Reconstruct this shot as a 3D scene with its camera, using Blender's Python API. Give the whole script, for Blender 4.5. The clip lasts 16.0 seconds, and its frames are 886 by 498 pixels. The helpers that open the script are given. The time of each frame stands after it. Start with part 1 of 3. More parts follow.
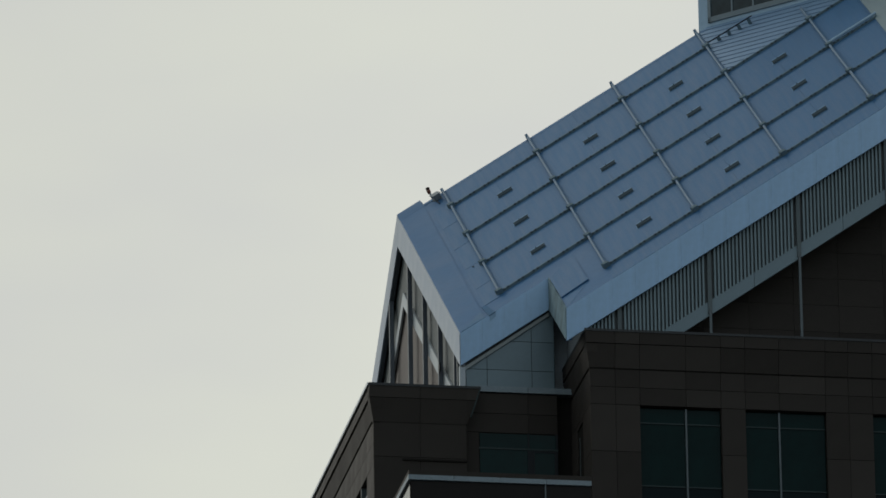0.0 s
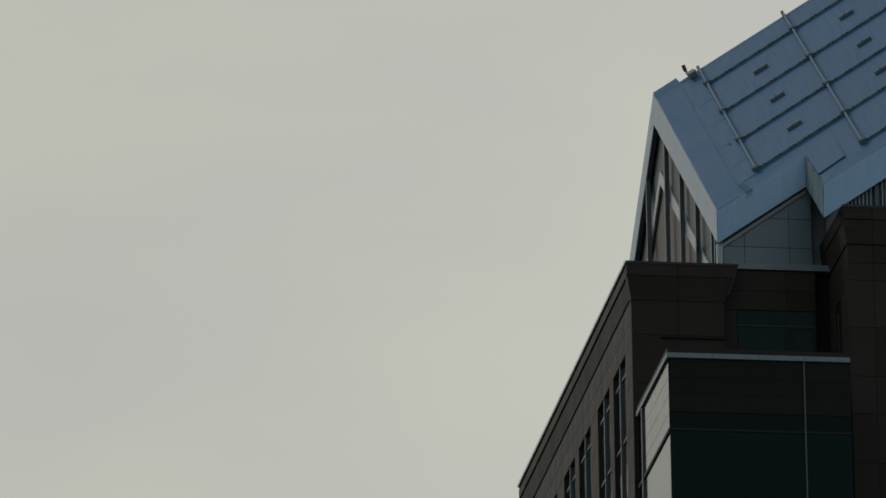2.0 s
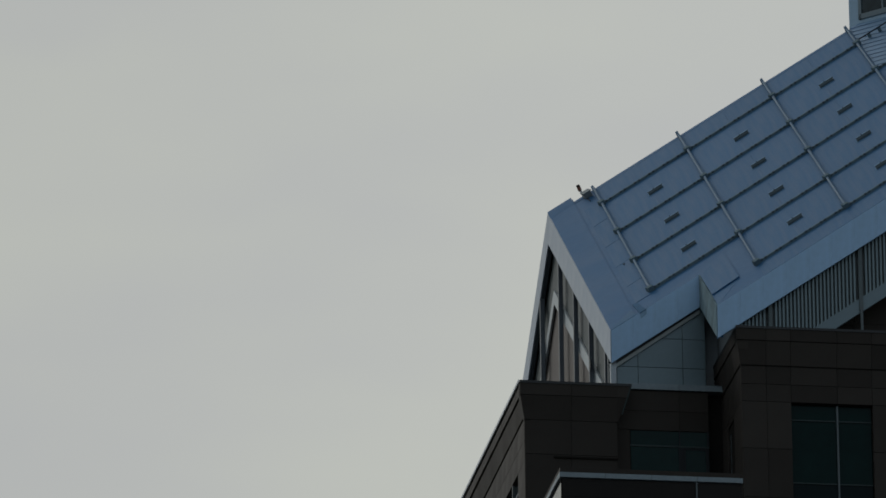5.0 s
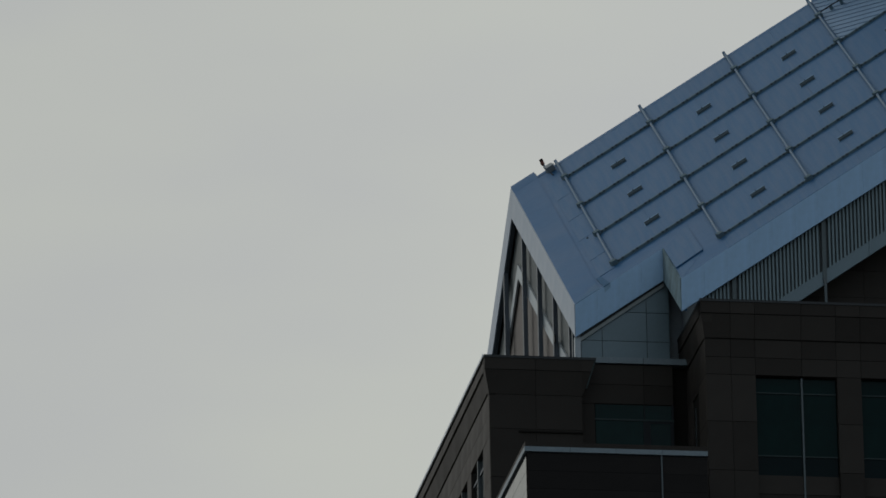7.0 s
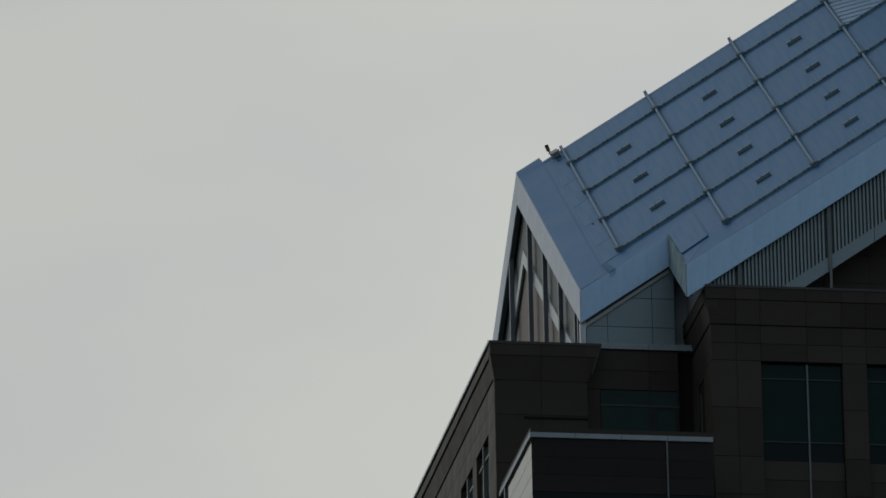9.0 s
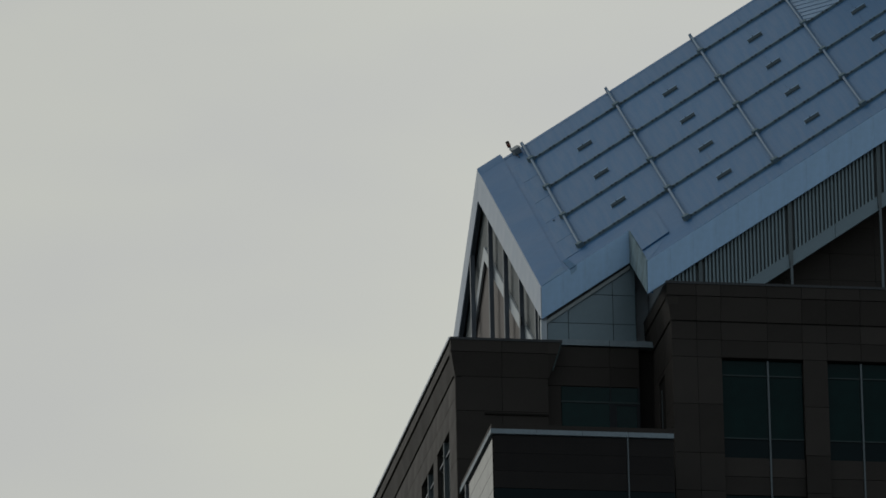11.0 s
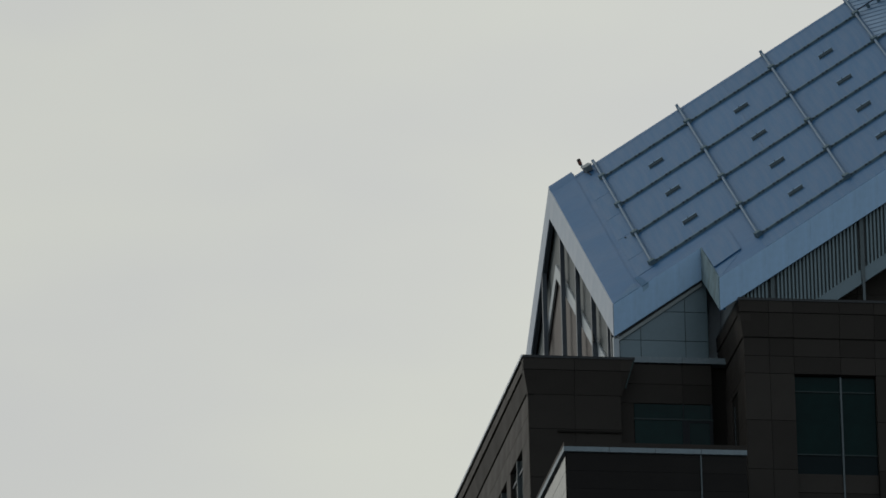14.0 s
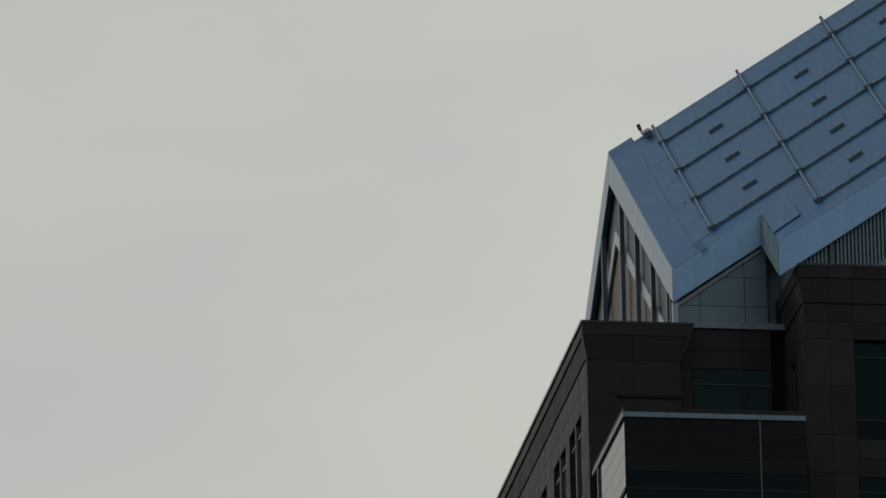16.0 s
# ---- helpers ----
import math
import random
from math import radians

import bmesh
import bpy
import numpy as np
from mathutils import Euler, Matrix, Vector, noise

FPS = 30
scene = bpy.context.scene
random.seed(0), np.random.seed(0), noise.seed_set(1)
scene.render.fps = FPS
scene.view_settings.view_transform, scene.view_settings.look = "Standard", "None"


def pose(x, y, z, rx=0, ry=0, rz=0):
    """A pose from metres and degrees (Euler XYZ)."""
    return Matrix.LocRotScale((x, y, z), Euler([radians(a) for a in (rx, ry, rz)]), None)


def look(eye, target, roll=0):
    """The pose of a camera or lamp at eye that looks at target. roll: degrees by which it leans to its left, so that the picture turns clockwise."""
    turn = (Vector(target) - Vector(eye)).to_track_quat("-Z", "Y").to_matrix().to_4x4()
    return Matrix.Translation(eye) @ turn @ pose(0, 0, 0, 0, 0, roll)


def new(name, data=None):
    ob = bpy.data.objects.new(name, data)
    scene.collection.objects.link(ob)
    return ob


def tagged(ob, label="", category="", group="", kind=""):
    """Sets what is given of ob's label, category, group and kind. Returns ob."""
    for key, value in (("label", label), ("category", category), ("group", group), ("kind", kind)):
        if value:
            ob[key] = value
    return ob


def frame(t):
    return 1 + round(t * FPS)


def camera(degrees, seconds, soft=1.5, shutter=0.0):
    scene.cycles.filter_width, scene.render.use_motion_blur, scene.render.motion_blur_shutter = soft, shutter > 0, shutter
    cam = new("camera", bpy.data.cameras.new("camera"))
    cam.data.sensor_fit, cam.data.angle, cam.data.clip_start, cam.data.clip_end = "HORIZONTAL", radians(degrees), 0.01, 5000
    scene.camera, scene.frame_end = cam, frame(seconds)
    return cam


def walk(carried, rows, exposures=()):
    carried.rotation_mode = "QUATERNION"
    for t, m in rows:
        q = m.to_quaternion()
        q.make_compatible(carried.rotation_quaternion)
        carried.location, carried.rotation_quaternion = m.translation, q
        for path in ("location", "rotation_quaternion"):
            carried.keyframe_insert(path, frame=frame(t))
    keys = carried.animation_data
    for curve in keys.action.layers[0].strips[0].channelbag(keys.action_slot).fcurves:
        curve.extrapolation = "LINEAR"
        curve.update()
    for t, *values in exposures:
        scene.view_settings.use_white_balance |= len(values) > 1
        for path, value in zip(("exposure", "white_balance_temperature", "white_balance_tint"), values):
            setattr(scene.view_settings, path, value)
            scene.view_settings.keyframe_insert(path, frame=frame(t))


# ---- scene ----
# ---- camera: a long lens held by hand from the street, turning on the spot ----
EYE = (-37.64, -217.38, 1.60)
AIM = [  # seconds, heading, tilt, roll in degrees
    (0, 9.7092, 19.5536, -0.903),
    (0.1, 9.5599, 19.4189, -0.930),
    (0.2, 9.4596, 19.3542, -0.958),
    (0.3, 9.3653, 19.3095, -0.986),
    (0.4, 9.2210, 19.2549, -1.013),
    (0.5, 9.1217, 19.2262, -1.041),
    (0.6, 8.9820, 19.1756, -1.026),
    (0.7, 8.8914, 19.1590, -1.011),
    (0.8, 8.8137, 19.1584, -0.986),
    (0.9, 8.7381, 19.1738, -0.971),
    (1, 8.6944, 19.1502, -0.956),
    (1.1, 8.6201, 19.0982, -0.937),
    (1.2, 8.5718, 19.0621, -0.928),
    (1.3, 8.5134, 19.0240, -0.909),
    (1.4, 8.4021, 18.9699, -0.890),
    (1.5, 8.3128, 18.9349, -0.871),
    (1.6, 8.1906, 18.8811, -0.848),
    (1.7, 8.1104, 18.8464, -0.826),
    (1.8, 8.0283, 18.8126, -0.803),
    (1.9, 7.9171, 18.7738, -0.781),
    (2, 7.8479, 18.7541, -0.758),
    (2.1, 7.7721, 18.7202, -0.716),
    (2.2, 7.7273, 18.6964, -0.673),
    (2.3, 7.6975, 18.6846, -0.630),
    (2.4, 7.6766, 18.6687, -0.588),
    (2.5, 7.7158, 18.6689, -0.535),
    (2.6, 7.7241, 18.6751, -0.526),
    (2.7, 7.8293, 18.6983, -0.517),
    (2.8, 7.9255, 18.7285, -0.508),
    (2.9, 8.0078, 18.8167, -0.499),
    (3, 8.1010, 18.9088, -0.481),
    (3.1, 8.1855, 18.9943, -0.487),
    (3.2, 8.2991, 19.1097, -0.493),
    (3.3, 8.3586, 19.1781, -0.489),
    (3.4, 8.4311, 19.2625, -0.495),
    (3.5, 8.4717, 19.3029, -0.492),
    (3.6, 8.5010, 19.3278, -0.528),
    (3.7, 8.5294, 19.3566, -0.565),
    (3.8, 8.5458, 19.3714, -0.601),
    (3.9, 8.5681, 19.4012, -0.637),
    (4, 8.5835, 19.4310, -0.674),
    (4.1, 8.5965, 19.4484, -0.646),
    (4.2, 8.6065, 19.4898, -0.618),
    (6.3, 8.8365, 19.5434, -1.001),
    (6.5, 8.8794, 19.4687, -1.105),
    (6.8, 8.8846, 19.4098, -1.144),
    (7, 8.8819, 19.3771, -1.125),
    (7.2, 8.8845, 19.3614, -1.213),
    (7.5, 8.8828, 19.3612, -1.137),
    (7.7, 8.8676, 19.3696, -1.079),
    (8, 8.8395, 19.3720, -1.089),
    (8.2, 8.8348, 19.3581, -1.047),
    (8.5, 8.8284, 19.3318, -1.089),
    (8.7, 8.8268, 19.3032, -1.106),
    (10.8, 9.0659, 19.2446, -1.079),
    (11, 9.1224, 19.2517, -1.182),
    (11.2, 9.1968, 19.2624, -1.193),
    (11.5, 9.2338, 19.2590, -1.282),
    (11.7, 9.2227, 19.2274, -1.489),
    (12, 9.1782, 19.1867, -1.285),
    (12.2, 9.1407, 19.1724, -1.248),
    (12.5, 9.0850, 19.1826, -1.340),
    (12.7, 9.0364, 19.2014, -1.340),
    (13, 8.9505, 19.2421, -1.424),
    (13.2, 8.8835, 19.2779, -1.244),
    (13.5, 8.7959, 19.3323, -1.383),
    (13.7, 8.7239, 19.3578, -1.357),
    (14, 8.6078, 19.3868, -1.361),
    (14.2, 8.5419, 19.3940, -1.350),
    (14.5, 8.4871, 19.3801, -1.293),
    (14.7, 8.4522, 19.3570, -1.229),
    (15, 8.3801, 19.3160, -1.197),
    (15.2, 8.3340, 19.2715, -0.940),
    (15.5, 8.2780, 19.2209, -1.125),
    (15.7, 8.2290, 19.1893, -1.181),
    (16, 8.1748, 19.1566, -1.079),
]


def aim(heading, tilt, roll):
    h, p = radians(heading), radians(tilt)
    far = Vector((math.sin(h) * math.cos(p), math.cos(h) * math.cos(p), math.sin(p)))
    return look(EYE, Vector(EYE) + far * 100, roll)


cam = camera(6.019, 16.0, soft=1.6)
walk(cam, [(t, aim(h, p, r)) for t, h, p, r in AIM],
     exposures=[(0, 0.02, 6610, 8.8), (0.5, 0.02, 6660, 8.4), (1.0, -0.03, 6710, 8.2), (1.5, -0.17, 6740, 8), (2.0, -0.34, 6780, 8),
                (2.55, -0.40, 6820, 8), (2.95, -0.40, 6480, 10), (3.5, -0.41, 6440, 10.5), (6.5, -0.40, 6400, 10.5), (7.5, -0.36, 6400, 10.5), (8.0, -0.29, 6400, 10.5),
                (8.7, -0.27, 6420, 10.5), (11, -0.27, 6530, 10.5), (11.5, -0.20, 6570, 10.5), (12.5, -0.09, 6550, 10.5), (13.0, -0.08, 6530, 10.5),
                (14.0, -0.08, 6510, 10.5), (14.3, -0.19, 6500, 10.5), (14.6, -0.31, 6500, 10.5), (16, -0.29, 6550, 10.5)])

# ---- sky and sun: high thin overcast, brighter beyond the building ----
SUN_AZ, SUN_EL = radians(-38), radians(38)      # azimuth from +y towards +x
world = bpy.data.worlds.new("overcast_sky")
scene.world = world
world.use_nodes = True
wn, wl = world.node_tree.nodes, world.node_tree.links
wn.clear()
w_out = wn.new("ShaderNodeOutputWorld")
w_bg = wn.new("ShaderNodeBackground")
sky = wn.new("ShaderNodeTexSky")
sky.sky_type, sky.sun_disc = "NISHITA", False
sky.sun_elevation, sky.sun_rotation = SUN_EL, SUN_AZ
sky.dust_density, sky.air_density, sky.ozone_density = 1.5, 1.0, 1.0
w_mix = wn.new("ShaderNodeMix")
w_mix.data_type = "RGBA"
w_tc = wn.new("ShaderNodeTexCoord")
w_map = wn.new("ShaderNodeMapping")
w_map.inputs["Scale"].default_value = (14, 14, 34)
w_noise = wn.new("ShaderNodeTexNoise")
w_noise.inputs["Scale"].default_value = 1.0
w_noise.inputs["Detail"].default_value = 3.0
w_ramp = wn.new("ShaderNodeValToRGB")
w_ramp.color_ramp.elements[0].position, w_ramp.color_ramp.elements[0].color = 0.3, (6.03, 6.20, 6.06, 1)
w_ramp.color_ramp.elements[1].position, w_ramp.color_ramp.elements[1].color = 0.7, (6.62, 6.84, 6.20, 1)
wl.new(w_tc.outputs["Generated"], w_map.inputs["Vector"])
wl.new(w_map.outputs["Vector"], w_noise.inputs["Vector"])
wl.new(w_noise.outputs["Fac"], w_ramp.inputs["Fac"])
# the cloud bank lies beyond the building and thins out towards the sky behind the camera
w_dot = wn.new("ShaderNodeVectorMath")
w_dot.operation = "DOT_PRODUCT"
w_dot.inputs[1].default_value = (math.sin(radians(-12)), math.cos(radians(-12)), 0.0)
w_fade = wn.new("ShaderNodeMapRange")
w_fade.interpolation_type = "SMOOTHSTEP"
w_fade.inputs["From Min"].default_value, w_fade.inputs["From Max"].default_value = -0.5, 0.75
w_fade.inputs["To Min"].default_value, w_fade.inputs["To Max"].default_value = 0.36, 1.0
wl.new(w_tc.outputs["Generated"], w_dot.inputs[0])
wl.new(w_dot.outputs["Value"], w_fade.inputs["Value"])
wl.new(w_fade.outputs[0], w_mix.inputs["Factor"])
w_sat = wn.new("ShaderNodeHueSaturation")
w_sat.inputs["Saturation"].default_value = 0.85
wl.new(sky.outputs["Color"], w_sat.inputs["Color"])
wl.new(w_sat.outputs["Color"], w_mix.inputs["A"])
wl.new(w_ramp.outputs["Color"], w_mix.inputs["B"])
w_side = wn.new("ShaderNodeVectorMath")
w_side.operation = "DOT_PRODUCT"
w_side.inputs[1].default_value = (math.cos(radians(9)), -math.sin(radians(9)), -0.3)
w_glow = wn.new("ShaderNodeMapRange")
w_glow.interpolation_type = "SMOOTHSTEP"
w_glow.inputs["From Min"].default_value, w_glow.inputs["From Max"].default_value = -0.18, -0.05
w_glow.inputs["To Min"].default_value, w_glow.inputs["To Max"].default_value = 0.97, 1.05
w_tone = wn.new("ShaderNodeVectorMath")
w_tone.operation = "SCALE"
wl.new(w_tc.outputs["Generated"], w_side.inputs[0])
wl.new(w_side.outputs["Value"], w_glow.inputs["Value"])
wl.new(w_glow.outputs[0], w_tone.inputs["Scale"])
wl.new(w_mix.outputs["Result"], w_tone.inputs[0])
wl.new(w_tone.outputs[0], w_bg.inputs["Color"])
w_bg.inputs["Strength"].default_value = 0.1
wl.new(w_bg.outputs["Background"], w_out.inputs["Surface"])

sun_data = bpy.data.lights.new("sun", "SUN")
sun_data.energy, sun_data.angle, sun_data.color = 0.9, radians(25), (1.0, 0.97, 0.93)
sun = new("sun", sun_data)
sun_from = Vector((math.sin(SUN_AZ) * math.cos(SUN_EL), math.cos(SUN_AZ) * math.cos(SUN_EL), math.sin(SUN_EL)))
sun.matrix_world = look(sun_from * 400, (0, 0, 0))


# ---- materials ----
def material(name, base, rough=0.5, metal=0.0, vary=0.12, grain=2.0, fine=40.0, bump=0.0, per_piece=0.0, spec=0.5, stretch=(1, 1, 1), graze=0.0):
    """Painted metal, stone and the like: a base colour, broad and fine variation and a difference from piece to piece."""
    m = bpy.data.materials.new(name)
    m.use_nodes = True
    n, l = m.node_tree.nodes, m.node_tree.links
    b = n["Principled BSDF"]
    b.inputs["Roughness"].default_value, b.inputs["Metallic"].default_value = rough, metal
    b.inputs["Specular IOR Level"].default_value = spec
    tc, mp = n.new("ShaderNodeTexCoord"), n.new("ShaderNodeMapping")
    mp.inputs["Scale"].default_value = stretch
    l.new(tc.outputs["Object"], mp.inputs["Vector"])
    broad, small = n.new("ShaderNodeTexNoise"), n.new("ShaderNodeTexNoise")
    broad.inputs["Scale"].default_value, broad.inputs["Detail"].default_value = grain, 4
    small.inputs["Scale"].default_value, small.inputs["Detail"].default_value = fine, 2
    l.new(mp.outputs["Vector"], broad.inputs["Vector"])
    l.new(tc.outputs["Object"], small.inputs["Vector"])
    add = n.new("ShaderNodeMath")
    add.operation = "ADD"
    l.new(broad.outputs["Fac"], add.inputs[0])
    l.new(small.outputs["Fac"], add.inputs[1])
    info = n.new("ShaderNodeObjectInfo")
    piece = n.new("ShaderNodeMath")
    piece.operation = "MULTIPLY_ADD"
    piece.inputs[1].default_value = per_piece
    l.new(info.outputs["Random"], piece.inputs[0])
    l.new(add.outputs[0], piece.inputs[2])
    rng = n.new("ShaderNodeMapRange")
    rng.inputs["From Min"].default_value, rng.inputs["From Max"].default_value = 0.6, 1.4 + per_piece
    rng.inputs["To Min"].default_value, rng.inputs["To Max"].default_value = 1 - vary, 1 + vary
    l.new(piece.outputs[0], rng.inputs["Value"])
    mul = n.new("ShaderNodeVectorMath")
    mul.operation = "SCALE"
    mul.inputs[0].default_value = base
    l.new(rng.outputs[0], mul.inputs["Scale"])
    l.new(mul.outputs[0], b.inputs["Base Color"])
    rr = n.new("ShaderNodeMapRange")
    rr.inputs["From Min"].default_value, rr.inputs["From Max"].default_value = 0.3, 0.7
    rr.inputs["To Min"].default_value, rr.inputs["To Max"].default_value = max(rough - 0.08, 0.02), min(rough + 0.08, 1)
    l.new(broad.outputs["Fac"], rr.inputs["Value"])
    l.new(rr.outputs[0], b.inputs["Roughness"])
    if graze:   # a sheen that grows towards flat angles
        lw, gl = n.new("ShaderNodeLayerWeight"), n.new("ShaderNodeMapRange")
        gl.inputs["From Min"].default_value, gl.inputs["From Max"].default_value = 0.5, 0.85
        gl.inputs["To Min"].default_value, gl.inputs["To Max"].default_value = spec, graze
        l.new(lw.outputs["Facing"], gl.inputs["Value"])
        l.new(gl.outputs[0], b.inputs["Specular IOR Level"])
    if bump:
        bp = n.new("ShaderNodeBump")
        bp.inputs["Strength"].default_value, bp.inputs["Distance"].default_value = bump, 0.02
        l.new(add.outputs[0], bp.inputs["Height"])
        l.new(bp.outputs["Normal"], b.inputs["Normal"])
    return m


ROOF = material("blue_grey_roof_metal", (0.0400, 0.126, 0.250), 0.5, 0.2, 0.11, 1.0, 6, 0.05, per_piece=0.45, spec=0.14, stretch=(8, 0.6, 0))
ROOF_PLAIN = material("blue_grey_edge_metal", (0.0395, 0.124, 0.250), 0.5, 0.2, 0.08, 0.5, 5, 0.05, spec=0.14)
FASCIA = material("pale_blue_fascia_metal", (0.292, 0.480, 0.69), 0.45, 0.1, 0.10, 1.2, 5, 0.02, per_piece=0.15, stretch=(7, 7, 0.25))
RAKE = material("pale_grey_rake_metal", (0.248, 0.314, 0.396), 0.40, 0.2, 0.08, 1.2, 7, 0.03, per_piece=0.2)
BOARD = material("pale_blue_roof_board", (0.135, 0.240, 0.370), 0.5, 0.2, 0.08, 1.2, 7, 0.03, per_piece=0.3, spec=0.25)
RAIL = material("roof_rail_metal", (0.104, 0.163, 0.196), 0.65, 0.0, 0.15, 3, 20, spec=0.05)
PIPE = material("roof_pipe_metal", (0.125, 0.200, 0.280), 0.6, 0.0, 0.15, 3, 20, spec=0.1)
STONE = material("brown_granite", (0.0410, 0.0374, 0.0333), 0.6, 0.0, 0.36, 1.0, 45, 0.05, per_piece=0.7, spec=0.06, graze=0.09)
GABLE = material("pale_brown_gable_stone", (0.142, 0.130, 0.122), 0.6, 0.0, 0.2, 1.0, 40, 0.04, spec=0.15, stretch=(1, 2.5, 0.3))
DIRTY = material("stained_grey_metal", (0.150, 0.222, 0.258), 0.85, 0.0, 0.35, 0.7, 3, 0.0, spec=0.02, stretch=(1, 1.6, 0.5))
GABLE_BAND = material("dark_grey_band", (0.085, 0.104, 0.108), 0.55, 0.1, 0.25, 2.0, 20, 0.0, spec=0.2, stretch=(1, 9, 0.05))
POLISHED = material("polished_brown_granite", (0.0185, 0.0172, 0.0157), 0.09, 0.0, 0.25, 1.2, 45, 0.0, per_piece=0.5, spec=0.06, graze=0.6)
JOINT = material("dark_joint", (0.019, 0.018, 0.016), 0.9, 0.0, 0.2, spec=0.1)
PANEL = material("grey_blue_wall_panel", (0.140, 0.205, 0.235), 0.4, 0.15, 0.08, 1.0, 9, 0.03, per_piece=0.3)
PALE = material("pale_metal_trim", (0.33, 0.38, 0.41), 0.4, 0.3, 0.10, 2, 15)
SLAT = material("grey_slat_metal", (0.165, 0.235, 0.262), 0.5, 0.2, 0.12, 3, 20, per_piece=0.3)
MULLION = material("grey_mullion", (0.088, 0.112, 0.12), 0.45, 0.3, 0.1, 3, 20)
POST = material("dark_grey_post", (0.10, 0.12, 0.14), 0.45, 0.4, 0.1, 3, 20)
GLASS = material("dark_green_glass", (0.0016, 0.0155, 0.0142), 0.06, 0.0, 0.3, 0.8, 3, per_piece=0.5, spec=0.09, graze=1.0)
# brighter copy of the dark glass, for side panes that catch the sky
SKYLIT_GLASS = material("sky_bright_side_glass", (0.05, 0.065, 0.066), 0.05, 0.7, 0.2, 0.8, 3, per_piece=0.3, spec=0.8)
SPANDREL = material("blue_black_spandrel_glass", (0.002, 0.009, 0.010), 0.12, 0.0, 0.2, 0.8, 3, per_piece=0.4, spec=0.09, graze=0.6)
LANTERN_FRAME = material("pale_grey_window_frame", (0.15, 0.21, 0.24), 0.5, 0.0, 0.1, 3, 20)
LANTERN_WALL = material("pale_blue_lantern_metal", (0.31, 0.46, 0.59), 0.45, 0.1, 0.08, 1.2, 7, spec=0.3)
LANTERN_GLASS = material("grey_lantern_glass", (0.028, 0.048, 0.055), 0.06, 0.0, 0.5, 1.5, 4, per_piece=0.6, spec=0.25)
LENS = material("red_brown_beacon_lens", (0.13, 0.035, 0.018), 0.3, 0.0, 0.2, 8, 60)
COPING_GLEAM = material("coping_sky_gleam", (0.62, 0.68, 0.72), 0.35, 0.1, 0.1, 2, 15)
COPING = material("dark_coping_metal", (0.045, 0.05, 0.053), 0.55, 0.0, 0.15, 3, 20, spec=0.2)
CAP = material("pale_blue_grey_coping", (0.19, 0.245, 0.275), 0.5, 0.1, 0.15, 2, 15, spec=0.3)
GRILLE = material("slate_grey_grille", (0.058, 0.084, 0.100), 0.7, 0.0, 0.12, 3, 20, spec=0.05)
BACK = material("slat_backing", (0.070, 0.086, 0.090), 0.7, 0.0, 0.1, 3, 20)
FLASH = material("dark_blue_flashing_metal", (0.052, 0.140, 0.250), 0.6, 0.05, 0.10, 0.5, 5, 0.05, spec=0.15)
STEEL_GREY = material("grey_painted_steel", (0.19, 0.225, 0.24), 0.5, 0.1, 0.12, 5, 30, spec=0.25)
PLATE = material("grey_green_post_plate", (0.122, 0.155, 0.165), 0.6, 0.0, 0.12, 3, 20, spec=0.1)
EAVE_TRIM = material("pale_grey_eave_trim", (0.28, 0.325, 0.33), 0.5, 0.1, 0.12, 2, 15, spec=0.25)
TEAL_FRAME = material("dark_teal_window_frame", (0.030, 0.048, 0.048), 0.5, 0.1, 0.12, 3, 20, spec=0.2)
TERRACE_GLASS = material("green_terrace_glass", (0.0030, 0.0215, 0.0195), 0.06, 0.0, 0.35, 0.8, 3, per_piece=0.5, spec=0.12, graze=1.0)
VENT = material("grey_vent_metal", (0.058, 0.084, 0.100), 0.85, 0.0, 0.14, 4, 20, spec=0.03)
PATCH = material("pale_vent_flashing", (0.070, 0.172, 0.298), 0.55, 0.1, 0.12, 2, 9, 0.03, per_piece=0.5, spec=0.2)
SEALANT = material("weathered_flashing", (0.048, 0.125, 0.225), 0.7, 0.0, 0.2, 3, 12, spec=0.08)
HUNG = material("blue_hung_plate", (0.215, 0.355, 0.50), 0.5, 0.1, 0.12, 2, 9, spec=0.2)
TIP = material("dark_brown_lens_cap", (0.030, 0.022, 0.018), 0.5, 0.0, 0.15, 8, 60, spec=0.2)
DARK = material("black_steel", (0.022, 0.027, 0.031), 0.65, 0.0, 0.15, 6, 50, spec=0.15)
GROUND = material("city_ground", (0.05, 0.05, 0.05), 0.9, 0.0, 0.3, 0.05, 1.5)

# ---- the plan: x along the street front, y away from it, heights from the roof's lowest corner ----
ZB = 77.44                   # that corner over the street
S = 0.6914                   # rise of all the roof planes, along x and along y
W = 10.318                   # half the width of the side gable
XC = 15.5                    # ridge line of the front gable
GX, GY, BAY = 1.320, 8.642, 2.552   # the roof's rails and pipes
EAVE = -2.6                  # front gable's eave plane
XJ = 2.52                    # where the eave steps forward
FASC = 0.91
WC = W - 0.24                # behind the verge the ridge is cut flat


def roof_z(x, y):
    return S * (x + y)


# ---- mesh helpers ----
def verts_faces(bm, pts, faces):
    vs = [bm.verts.new((p[0], p[1], p[2] + ZB)) for p in pts]
    for f in faces:
        bm.faces.new([vs[i] for i in f])
    return bm


def box(x0, x1, y0, y1, z0, z1, bm=None):
    bm = bm or bmesh.new()
    pts = [(x, y, z) for x in (x0, x1) for y in (y0, y1) for z in (z0, z1)]
    return verts_faces(bm, pts, [(0, 1, 3, 2), (4, 6, 7, 5), (0, 4, 5, 1), (2, 3, 7, 6), (0, 2, 6, 4), (1, 5, 7, 3)])


